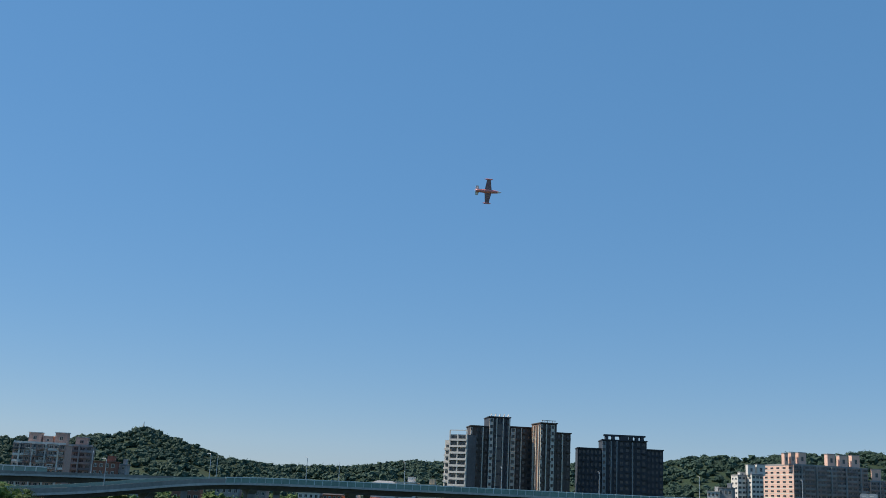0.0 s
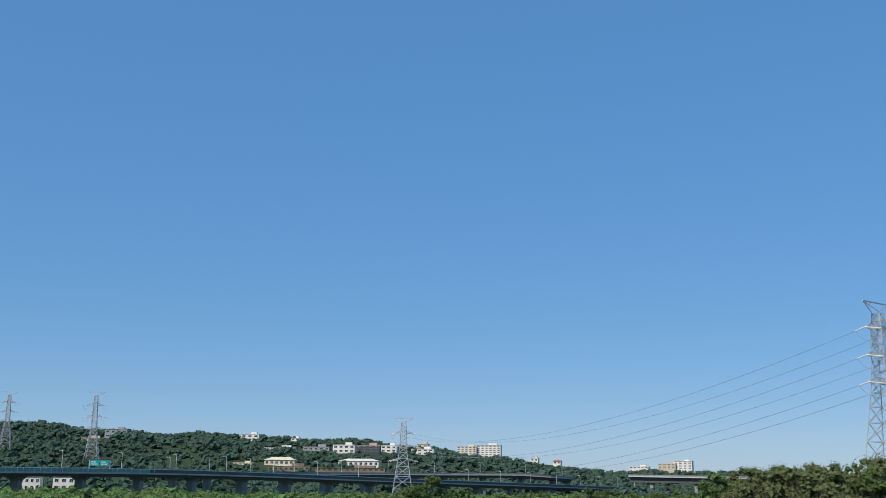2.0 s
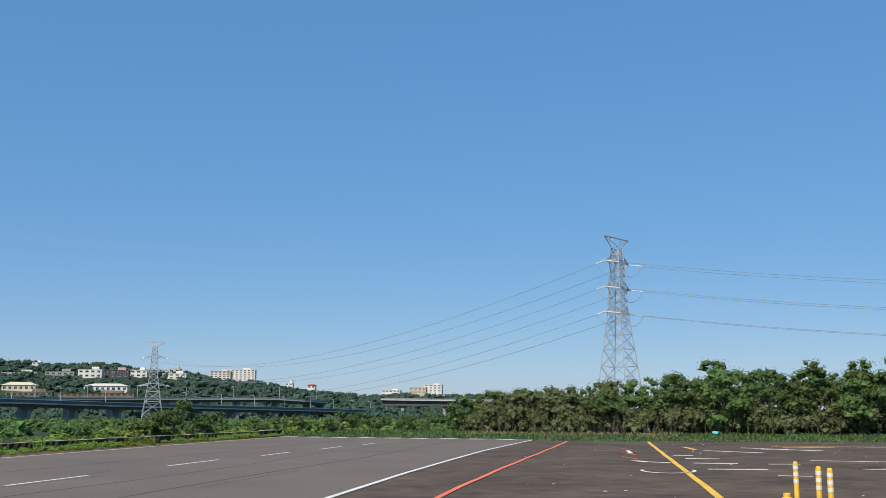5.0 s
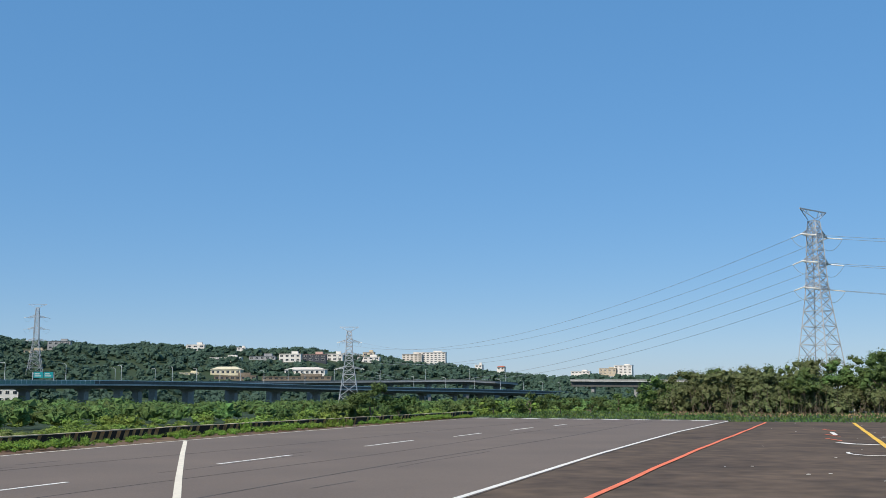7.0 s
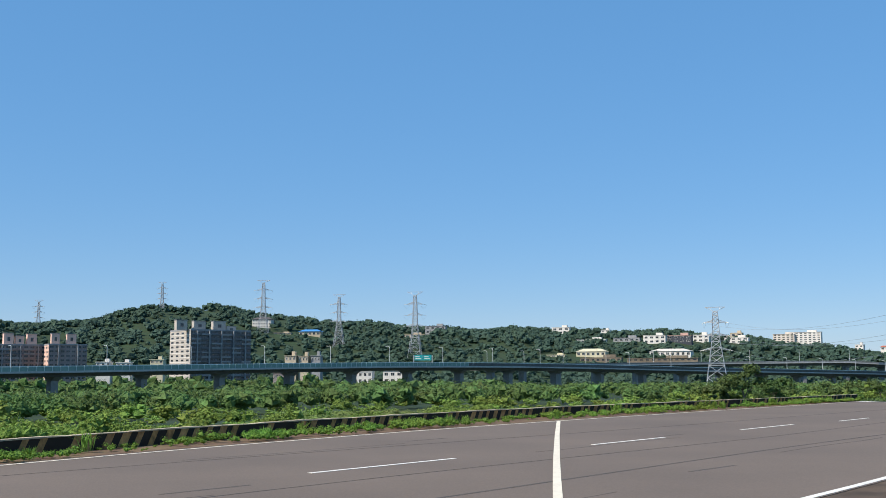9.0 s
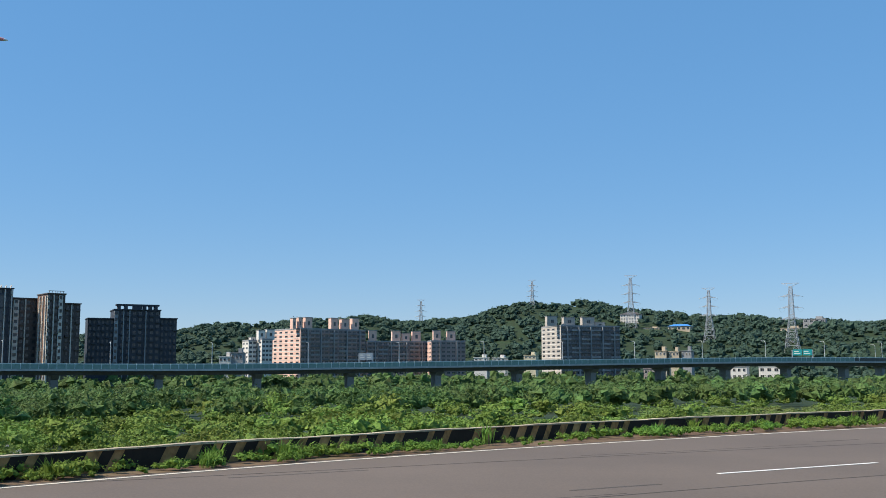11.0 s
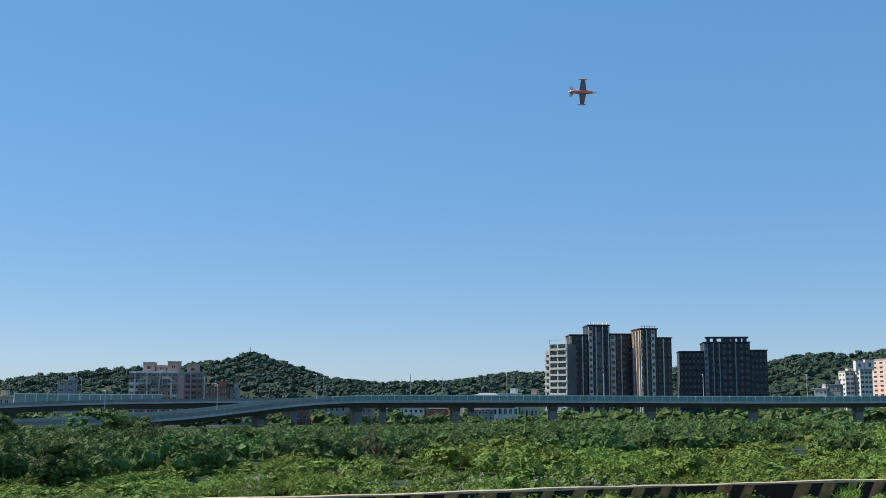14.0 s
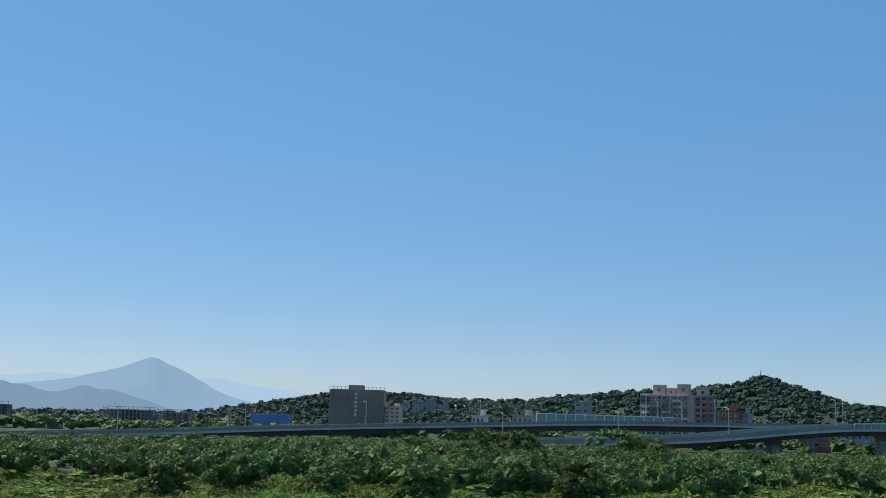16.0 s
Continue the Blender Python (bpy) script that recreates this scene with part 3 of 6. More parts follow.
        hi = [Vector((p.x, p.y, zt + 0.02)) + n * a + t * b for a, b in ((-width * 0.36, -w), (width * 0.36, -w), (width * 0.36, w), (-width * 0.36, w))]
        g.hexa(lo + hi)
        part("pier", g, M_CONC, top)
    # street lamps on the parapet
    step = max(1, round(lamp_gap / 6.0))
    for i in range(first, len(path), step):
        p, n = path[i], sides[i]
        street_lamp(p + n * (width / 2 - 0.5) + Vector((0, 0, -rail)), -n, lamp_h)
    return path, sides


def street_lamp(p, n, h):
    m = Matrix.Translation(p)
    ob = thing("street_lamp", m, "tall grey street lamp with a curved arm on the viaduct", "street lamp", "viaduct lamps")
    n = Vector((n.x, n.y, 0))
    g = Geo()
    g.tube([(0, 0, 0), (0, 0, h * 0.5), (0, 0, h * 0.93)], [0.17, 0.14, 0.11], 6)
    part("pole", g, M_LAMP, ob)
    g = Geo()
    g.tube([Vector((0, 0, h * 0.92)), Vector((0, 0, h * 0.97)) + n * 0.25, Vector((0, 0, h)) + n * 0.8, Vector((0, 0, h)) + n * 2.0], [0.11, 0.1, 0.09, 0.08], 6)
    part("arm", g, M_LAMP, ob)
    g = Geo()
    g.beam(Vector((0, 0, h - 0.02)) + n * 1.8, Vector((0, 0, h + 0.06)) + n * 2.8, 0.34, h=0.16)
    part("lamp_head", g, M_LAMP, ob)


def rp(az, d, el):
    return (az, d, rise(el, d))


WEST = [rp(-76, 330, -0.95), rp(-73, 333, -0.80), rp(-70, 338, -0.68), rp(-66.8, 345, -0.52), rp(-64, 352, -0.27), rp(-61.4, 360, 0.08), rp(-59.5, 365, 0.28), rp(-58.6, 367, 0.36)]
MAIN = WEST + [rp(-57.5, 371, 0.42), rp(-56, 374, 0.46), rp(-54, 378, 0.48), rp(-47, 388, 0.50), rp(-40, 395, 0.48), rp(-33, 400, 0.46),
        rp(-26, 410, 0.54), rp(-19, 425, 0.63), rp(-12, 455, 0.71), rp(-6, 490, 0.76), rp(-1, 530, 0.78), rp(5.4, 590, 0.69), rp(10, 640, 0.53), rp(14, 690, 0.40),
        rp(18, 745, 0.30), rp(22.3, 820, 0.18), rp(25, 900, 0.08), rp(27, 980, -0.02)]
viaduct("long elevated road with a green barrier and concrete piers", MAIN, rail=1.9, depth=2.2, grey_until=-58.4, grey_from=1.0)
UPPER = [rp(-106, 330, -1.55), rp(-101, 345, -1.33), rp(-92.8, 375, -0.93), rp(-86.4, 395, -0.57), rp(-78, 420, -0.19), rp(-70.5, 435, 0.14), rp(-65, 440, 0.24), rp(-60, 440, 0.29), rp(-54, 438, 0.32), rp(-47, 440, 0.33)]
viaduct("grey elevated road descending behind the trees", UPPER, rail=1.1, depth=2.8, green=False, lamp_gap=48, first=3)
RAMP = [rp(1.5, 640, 0.62), rp(5, 700, 0.66), rp(8, 740, 0.68), rp(14, 800, 0.70), rp(20.6, 860, 0.72), rp(22.5, 880, 0.60), rp(23.4, 930, 0.52)]
viaduct("farther elevated road above the lower viaduct", RAMP, rail=1.1, depth=2.6, green=False, lamp_gap=42, first=1, width=12)
FAR_BRIDGE = [rp(26.6, 900, 0.70), rp(29, 890, 0.67), rp(31.5, 880, 0.64), rp(36, 870, 0.6)]
viaduct("short far grey bridge among trees", FAR_BRIDGE, rail=1.2, depth=5.0, green=False, lamp_gap=400, first=90, width=12)


def barrier_screen():
    """Green glazed noise screen on the upper road."""
    ob = thing("noise_screen", Matrix.Identity(4), "long green glazed noise screen with white frame on the elevated road", "screen")
    az = np.linspace(-73.4, -66.2, 15)
    for i in range(14):
        a, b = polar(az[i], 436, 0), polar(az[i + 1], 436, 0)
        z0, z1 = rise(0.02, 436), rise(0.42, 436)
        n = -Vector((a.x, a.y, 0)).normalized() * 0.1
        g = Geo()
        g.hexa([Vector((p.x, p.y, z)) for z in (z0, z1) for p in (a + n, b + n, b - n, a - n)])
        part("screen_panel", g, M_RAIL, ob)
        g = Geo()
        g.beam(Vector((a.x, a.y, z0 - 0.5)) + n * 2, Vector((a.x, a.y, z1 + 0.3)) + n * 2, 0.3)
        g.beam(Vector((a.x, a.y, z1 + 0.15)) + n * 2, Vector((b.x, b.y, z1 + 0.15)) + n * 2, 0.35)
        part("screen_frame", g, M_PALE_RAIL, ob)


barrier_screen()


def sign_gantry(az, d, el0, el1, width_deg, label, blue=True):
    z0, z1 = rise(el0, d), rise(el1, d)
    c = polar(az, d, z0)
    w = 2 * d * math.tan(radians(width_deg / 2))
    ob = thing("road_sign_gantry", Matrix.LocRotScale(c, Euler((0, 0, -radians(az))), None), label, "road sign")
    h = z1 - z0
    for x in (-w / 2, w / 2):
        part("post", Geo().box(x - 0.2, x + 0.2, -0.2, 0.2, 0, h), M_LAMP, ob)
    part("crossbeam", Geo().box(-w / 2, w / 2, -0.15, 0.15, h - 0.6, h - 0.3), M_LAMP, ob)
    for k, x0 in enumerate((-w * 0.46, w * 0.02)):
        p = part("sign_panel", Geo().box(x0, x0 + w * 0.44, -0.42, -0.3, h * 0.35, h * 1.05), M_SIGN if blue else M_LAMP, ob)
        for j in range(2):
            part("lettering_bar", Geo().box(x0 + w * 0.05, x0 + w * (0.36 - 0.08 * j), -0.44, -0.42, h * (0.52 + 0.24 * j), h * (0.62 + 0.24 * j)), M_WHITE, p)


sign_gantry(-1.13, 522, 0.72, 1.15, 1.0, "green road signs with white lettering on a gantry over the viaduct")
sign_gantry(-24.2, 412, 0.5, 1.05, 0.75, "grey road sign gantry seen from behind on the viaduct", False)

# ---- buildings ----
def cross2(a, b):
    return a.x * b.y - a.y * b.x


class Site:
    """A building plot: its front corner at azimuth az and distance d, the front running to the right, turned by turn degrees."""

    def __init__(self, az, d, turn):
        self.az, self.d = az, d
        self.c = polar(az, d)
        self.x, self.y = direction(az + 90 + turn), direction(az + turn)
        self.turn = turn

    def along(self, az, axis="x", base=None):
        c, e, d = base or self.c, direction(az), self.x if axis == "x" else self.y
        return -cross2(c, e) / cross2(d, e)

    def stand(self, z):
        return Matrix.Translation((self.c.x, self.c.y, z)) @ Matrix.Rotation(radians(-(self.az + self.turn)), 4, "Z")


WINDOWS = {}
CLEARINGS = []  # azimuths and distance of houses in the woods


def window_mesh(w, h, frame_mat, glass=None):
    """A window that stands 6 cm proud of the wall: frame, a bar and panes. Its face looks to -y."""
    key = (round(w, 2), round(h, 2), frame_mat.name)
    if key not in WINDOWS:
        g, t = Geo(), min(0.12, w * 0.1)
        xs, zs = [0, t, w / 2 - t / 3, w / 2 + t / 3, w - t, w], [0, t, h - t, h]
        for y in (-0.09, -0.015):
            g.v += [(x, y, z) for z in zs for x in xs]
        at = lambda i, j, k: k * 24 + j * 6 + i
        for j in range(3):
            for i in range(5):
                pane = j == 1 and i in (1, 3)
                g.f.append(tuple(at(i + a, j + b, 1 if pane else 0) for a, b in ((0, 0), (1, 0), (1, 1), (0, 1))))
                g.m.append(1 if pane else 0)
                if pane:
                    for (a, b), (c, d) in (((0, 0), (1, 0)), ((1, 0), (1, 1)), ((1, 1), (0, 1)), ((0, 1), (0, 0))):
                        g.f.append((at(i + a, j + b, 0), at(i + c, j + d, 0), at(i + c, j + d, 1), at(i + a, j + b, 1)))
                        g.m.append(0)
        ring = [(0, 0), (5, 0), (5, 3), (0, 3)]
        for (a, b), (c, d) in zip(ring, ring[1:] + ring[:1]):
            g.f.append((at(a, b, 0), at(a, b, 1), at(c, d, 1), at(c, d, 0)))
            g.m.append(0)
        WINDOWS[key] = g.mesh("window", frame_mat, glass or M_GLASS)
    return WINDOWS[key]


def window(parent, x, y, z, w, h, mat, side="front"):
    ob = new("window", window_mesh(w, h, mat))
    ob.parent = parent
    ob.matrix_local = Matrix.Translation((x, y, z)) @ Matrix.Rotation({"front": 0, "left": -math.pi / 2, "right": math.pi / 2}[side], 4, "Z")
    return ob


def facade(body, length, z0, floors, storey, cols, side, depth, mat, w_frac=0.5, h_frac=0.5, skip=lambda i, j: False, off=0.0):
    """Rows of windows over one side of a block that spans 0..length by 0..depth."""
    run_len = length if side == "front" else depth
    pitch = run_len / cols
    for i in range(floors):
        for j in range(cols):
            if skip(i, j):
                continue
            a = j * pitch + pitch * (1 - w_frac) / 2
            z = z0 + i * storey + storey * (1 - h_frac) * 0.55
            w, h = pitch * w_frac, storey * h_frac
            if side == "front":
                window(body, off + a, -0.03, z, w, h, mat)
            elif side == "left":
                window(body, -0.03, a + w, z, w, h, mat, "left")
            else:
                window(body, length + 0.03, a, z, w, h, mat, "right")


def block(parent, x0, x1, y0, y1, z0, z1, mat, name="wall", label=""):
    return part(name, Geo().box(x0, x1, y0, y1, z0, z1), mat, parent, label)


def roof_box(parent, x0, x1, y0, y1, z0, z1, mat, trim):
    r = block(parent, x0, x1, y0, y1, z0, z1, mat, "stair_tower")
    part("roof_slab", Geo().box(x0 - 0.25, x1 + 0.25, y0 - 0.25, y1 + 0.25, z1, z1 + 0.35), trim, r)
    w = (x1 - x0) * 0.3
    ob = window(r, (x0 + x1) / 2 - w / 2, y0 - 0.03, z0 + (z1 - z0) * 0.35, w, (z1 - z0) * 0.35, trim)
    return r


def sun_side(parent, depth, z0, floors, storey, cols, mat, y0=0.0, x=0.0, w_frac=0.4, h_frac=0.5):
    pitch = depth / cols
    for i in range(floors):
        for j in range(cols):
            w = pitch * w_frac
            window(parent, x - 0.03, y0 + j * pitch + (pitch + w) / 2, z0 + i * storey + storey * 0.25, w, storey * h_frac, mat, "left")


def apartment(label, az0, az1, az2, d, el_top, turn, storey, front_mat, gable_mat, trim, cols, gable_cols, boxes=(), balcony=True, box_mat=None, ribs=0, category="apartment building", deep=None, gable_label=""):
    """A slab block: az0..az1 is its sunlit gable, az1..az2 its front."""
    st = Site(az1, d, turn)
    L = st.along(az2)
    W = deep or st.along(az0, "y")
    zb = min(ground_at(st.c), -4.0) - 0.5
    zt = rise(el_top, d)
    ob = thing("apartment_building", st.stand(zb), label, category)
    H = zt - zb
    n = int(H / storey)
    body = block(ob, 0, L, 0.3, W, 0, H, front_mat)
    gab = block(ob, -0.25, 0, 0, W, 0, H + 0.3, gable_mat, "gable_wall", gable_label)
    part("roof", Geo().box(-0.4, L + 0.3, -0.1, W + 0.2, H, H + 0.15).box(0, L, 0.0, 0.25, H + 0.15, H + 1.0).box(-0.3, -0.05, 0, W, H + 0.15, H + 1.0), trim, ob)
    first = max(0, int((CAM_Z - 6 - zb) / storey))
    base = H - n * storey
    sun_side(gab, W, base + first * storey, n - first, storey, gable_cols, trim, x=-0.25, w_frac=0.48 if gable_label else 0.4, h_frac=0.42)
    pitch = L / cols
    for i in range(first, n):
        z = base + i * storey
        if gable_label:
            part("floor_band", Geo().box(-0.36, -0.252, 0.3, W - 0.3, z - 0.1, z + 0.32), M_CREAM, gab)
        for j in range(cols):
            window(body, j * pitch + pitch * 0.14, 0.27, z + storey * 0.36, pitch * 0.72, storey * 0.5, trim)
        if balcony:
            for j in range(0, cols, 2):
                g = Geo().box(j * pitch + 0.15, min(L, (j + 2) * pitch) - 0.15, -0.75, 0.298, z, z + 0.16)
                g.box(j * pitch + 0.15, min(L, (j + 2) * pitch) - 0.15, -0.75, -0.63, z + 0.16, z + 1.05)
                part("balcony", g, (trim, front_mat, trim, front_mat, M_SHADE)[(i * 7 + j * 3) % 5], body)
    for k in range(ribs):
        x = L * (k + 0.5) / ribs
        part("pilaster", Geo().box(x - 0.35, x + 0.35, -0.95, 0.29, 0, H), trim, body)
    for a0, a1, el in boxes:
        back_c = st.c + st.y * 3.0
        x0, x1 = st.along(a0, "x", back_c), st.along(a1, "x", back_c)
        roof_box(ob, x0, x1, 3.0, 3.0 + min(3.6, W - 4), H + 0.15, rise(el, d) - zb, box_mat or gable_mat, trim)
    return ob, st, L, W, H


# fronts in M_DULL: pink blocks with the shade painted into the tile
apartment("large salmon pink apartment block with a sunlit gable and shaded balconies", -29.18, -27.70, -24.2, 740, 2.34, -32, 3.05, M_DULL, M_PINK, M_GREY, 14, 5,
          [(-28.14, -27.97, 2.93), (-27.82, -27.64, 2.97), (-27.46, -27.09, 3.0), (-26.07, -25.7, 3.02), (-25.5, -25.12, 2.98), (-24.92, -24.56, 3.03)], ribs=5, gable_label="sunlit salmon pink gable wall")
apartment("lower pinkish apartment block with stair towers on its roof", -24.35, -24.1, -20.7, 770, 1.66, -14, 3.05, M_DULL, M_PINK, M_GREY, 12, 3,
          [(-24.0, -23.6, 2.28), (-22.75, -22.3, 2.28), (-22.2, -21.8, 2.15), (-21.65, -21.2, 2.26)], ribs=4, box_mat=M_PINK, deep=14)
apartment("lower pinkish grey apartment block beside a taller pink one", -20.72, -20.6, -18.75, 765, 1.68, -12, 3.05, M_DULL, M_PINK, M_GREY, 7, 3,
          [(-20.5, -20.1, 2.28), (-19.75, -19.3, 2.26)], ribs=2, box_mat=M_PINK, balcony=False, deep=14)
apartment("narrow white apartment block beside the pink one", -30.66, -30.45, -30.05, 730, 1.69, -25, 3.05, M_CREAM, M_CREAM, M_GREY, 2, 2, [(-30.35, -30.1, 1.9)], balcony=False, deep=10)
apartment("white apartment block with a roof tower", -30.0, -29.75, -29.2, 728, 1.76, -25, 3.05, M_CREAM, M_CREAM, M_GREY, 3, 2, [(-29.95, -29.6, 2.28), (-29.5, -29.1, 2.33)], balcony=False, deep=12)
# M_SHADE puts the shade of the slab's front into its colour
apartment("ten-storey apartment slab with a shaded grey front, a sunlit white gable and roof towers", -14.6, -13.55, -10.41, 735, 2.49, -26, 3.1, M_SHADE, M_GABLE, M_GREY, 12, 4,
          [(-14.3, -13.75, 3.02), (-13.4, -12.8, 3.0), (-12.4, -11.75, 3.02), (-11.7, -11.2, 2.75)], ribs=5, gable_label="sunlit white gable wall")
rose = apartment("weathered pink apartment block with caged balconies and roof towers", -67.95, -67.9, -65.45, 560, 1.56, 18, 3.0, M_ROSE, M_ROSE, M_CREAM, 9, 3,
          [(-67.25, -66.65, 2.1), (-66.55, -66.1, 1.95), (-66.0, -65.4, 2.15)], ribs=4, box_mat=M_ROSE, deep=12)
def balcony_cages(ob, L, H, floors, cols, storey):
    """Barred window cages and awnings that residents have hung on the front, no two quite alike."""
    g = np.random.default_rng(61)
    for i in range(floors):
        for j in range(cols):
            if g.uniform() < 0.25:
                continue
            x, z, w, h = L * (j + 0.12) / cols, H - (i + 1) * storey + 0.5, L / cols * g.uniform(0.6, 0.8), g.uniform(1.5, 2.1)
            c = Geo()
            for z1 in (z, z + h * 0.5, z + h):
                c.box(x, x + w, -1.5, -1.42, z1, z1 + 0.1)
            for k in range(5):
                c.box(x + (w - 0.08) * k / 4, x + (w - 0.08) * k / 4 + 0.08, -1.51, -1.41, z, z + h)
            c.box(x, x + w, -1.5, -0.76, z + h + 0.1, z + h + 0.2).box(x, x + w, -1.5, -0.76, z - 0.1, z)
            part("balcony_cage", c, (M_CREAM, M_GREY, M_SHADE)[int(g.integers(3))], ob)


o, _, cage_l, _, cage_h = rose
balcony_cages(o, cage_l, cage_h, 6, 6, 3.0)
# this wing's shade is put into its colour by M_DULL
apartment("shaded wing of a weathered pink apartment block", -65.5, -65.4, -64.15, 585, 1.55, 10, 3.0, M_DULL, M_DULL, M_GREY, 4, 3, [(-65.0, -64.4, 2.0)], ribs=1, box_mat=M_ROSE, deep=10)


def tower_part(ob, st, a0, a1, el, y0, depth, mat, cols, zb, d, strips=(), fins=(), win=0.5, storey=3.3, first=9.0, trim=None, crown=True):
    """One block of a tower: dark walls, window bays, pale window columns and lit edges (strips) and slim stone fins, at
    fractions of its width.
    """
    trim = trim or M_STONE
    c = st.c + st.y * y0
    x0, x1 = st.along(a0, "x", c), st.along(a1, "x", c)
    H = rise(el, d) - zb
    w = x1 - x0
    b = block(ob, x0, x1, y0, y0 + depth, 0, H, mat)
    n = int((H - first) / storey)
    pitch = w / cols
    for i in range(n):
        z = H - (i + 1) * storey
        for j in range(cols):
            f = (j + 0.5) / cols
            if any(p - 0.04 < f < q + 0.04 for p, q in strips):
                continue
            window(b, x0 + j * pitch + pitch * (1 - win) / 2, y0 - 0.03, z + storey * 0.22, pitch * win, storey * 0.56, mat)
            if (j + i) % 2 == 0:
                part("balcony", Geo().box(x0 + j * pitch + 0.2, x0 + (j + 1) * pitch - 0.2, y0 - 0.8, y0 - 0.035, z, z + 0.9), mat, b)
    for p, q in strips:
        s = part("pale_column_and_lit_edge", Geo().box(x0 + p * w, x0 + q * w, y0 - 0.7, y0 - 0.03, 0, H - 0.6), trim, b)
        for i in range(n):
            z = H - (i + 1) * storey
            ww = (q - p) * w
            window(s, x0 + p * w + ww * 0.2, y0 - 0.73, z + 0.9, ww * 0.6, 1.6, mat)
    for p in fins:
        x = x0 + p * w
        part("stone_fin", Geo().box(x - 0.25, x + 0.25, y0 - 0.85, y0 - 0.03, 0, H - 0.3), trim, b)
    if crown:
        part("roof_slab", Geo().box(x0 - 0.35, x1 + 0.35, y0 - 0.9, y0 + depth + 0.5, H, H + 0.5), mat, b)
    return b, x0, x1, H


def tower_pair():
    d = 560
    zb = -7.5
    st = Site(-44.48, d, -8)
    ob = thing("residential_tower", st.stand(zb), "tall dark brown residential tower with pale vertical fins", "tower block")
    # the strip at 0 is the sunlit corner, built as pale stone
    tower_part(ob, st, -44.48, -43.5, 3.72, 0, 16, M_BROWN, 4, zb, d, [(0.0, 0.09)], [0.68])
    tower_part(ob, st, -42.35, -41.15, 3.78, 0.3, 16, M_BROWN, 4, zb, d, [(0.02, 0.24)], [0.5])
    core, x0, x1, H = tower_part(ob, st, -43.5, -42.35, 4.24, -1.6, 17, M_SLATE, 5, zb, d, [(0.02, 0.2)], [0.36, 0.66, 0.94])
    part("glazed_shaft", Geo().box(x0 + (x1 - x0) * 0.40, x0 + (x1 - x0) * 0.62, -1.75, -1.62, 6, H - 3), M_GLASS, core)
    for k in range(5):
        x = x0 + (x1 - x0) * (k + 0.5) / 5
        part("crown_fin", Geo().hexa([(x - 0.15, -1.4, H + 0.5), (x + 0.15, -1.4, H + 0.5), (x + 0.15, 2.0, H + 0.5), (x - 0.15, 2.0, H + 0.5),
                                      (x + 0.25, -1.4, H + 2.0), (x + 0.45, -1.4, H + 2.0), (x + 0.45, 0.5, H + 2.0), (x + 0.25, 0.5, H + 2.0)]), M_STONE, core)
    sun_side(ob, 15, 9.0, 10, 3.3, 4, M_STONE)
    st2 = Site(-40.72, d - 10, -18)
    o2 = thing("residential_tower", st2.stand(zb), "tall brown residential tower with a pergola on its roof", "tower block")
    # first strip paints the lit edge pale; the second is a window column
    b, x0, x1, H = tower_part(o2, st2, -40.72, -39.85, 4.03, 0, 15, M_BROWN, 3, zb, d - 10, [(0.0, 0.1), (0.62, 0.84)], [0.35])
    for k in range(6):
        x = x0 + 1 + (x1 - x0 - 2) * k / 5
        part("pergola_post", Geo().box(x - 0.12, x + 0.12, 0.2, 0.5, H + 0.5, H + 1.5), M_STONE, b)
    part("pergola_beam", Geo().box(x0 + 0.5, x1 - 0.5, 0.1, 0.6, H + 1.5, H + 1.75), M_STONE, b)
    tower_part(o2, st2, -39.85, -39.1, 3.56, 0.8, 14, M_BROWN, 3, zb, d - 10, [], [0.4])
    sun_side(o2, 14, 9.0, 11, 3.3, 4, M_BEIGE, x=-0.2)
    for y in (0.3, 4.9, 9.6):
        part("stone_fin", Geo().box(-0.75, -0.205, y, y + 0.8, 0, rise(3.86, d) - zb), M_STONE, o2)
    # left side in M_WARM: sunlight painted into the brown tile
    part("sunlit_side_wall", Geo().box(-0.2, -0.005, 0.02, 14, 0, rise(3.9, d) - zb), M_WARM, o2)
    # white wing with balconies
    st3 = Site(-45.55, d - 4, 32)
    o3 = thing("apartment_building", st3.stand(zb), "slim white apartment wing with stacked balconies", "apartment building")
    zt = rise(3.2, d) - zb
    c = st3.along(-44.62)
    W = 9.0
    # dark body: the shade behind the white balconies, painted in
    body = block(o3, 0, c, 0, W, 0, zt, M_SHADE)
    for x in (-0.1, c * 0.45, c - 0.5):
        part("white_column", Geo().box(x, x + 0.6, -1.0, -0.03, 0, zt), M_CREAM, body)
    n = int(zt / 3.3)
    for i in range(2, n):
        z = zt - (i - 1) * 3.3
        part("balcony", Geo().box(0.5, c, -1.2, -0.035, z, z + 0.2).box(0.5, c, -1.2, -1.08, z + 0.19, z + 1.1), M_CREAM, body)
        window(body, c * 0.1, -0.03, z + 0.5, c * 0.33, 2.3, M_GREY)
        window(body, c * 0.55, -0.03, z + 0.5, c * 0.33, 2.3, M_GREY)
    part("roof_frame", Geo().box(-0.2, c + 0.2, -0.8, -0.4, zt + 2.0, zt + 2.4).box(-0.2, 0.3, -0.8, -0.4, zt, zt + 2.01).box(c - 0.3, c + 0.2, -0.8, -0.4, zt, zt + 2.01), M_CREAM, body)
    low = st3.along(-45.88)
    b2 = block(o3, low, -0.02, 1.0, W, 0, rise(2.9, d) - zb, M_CREAM, "lower_wing")
    for i in range(1, n - 1):
        z = i * 3.3 - 0.6
        part("balcony", Geo().box(low, -0.1, 0.1, 0.97, z, z + 1.0), M_CREAM, b2)
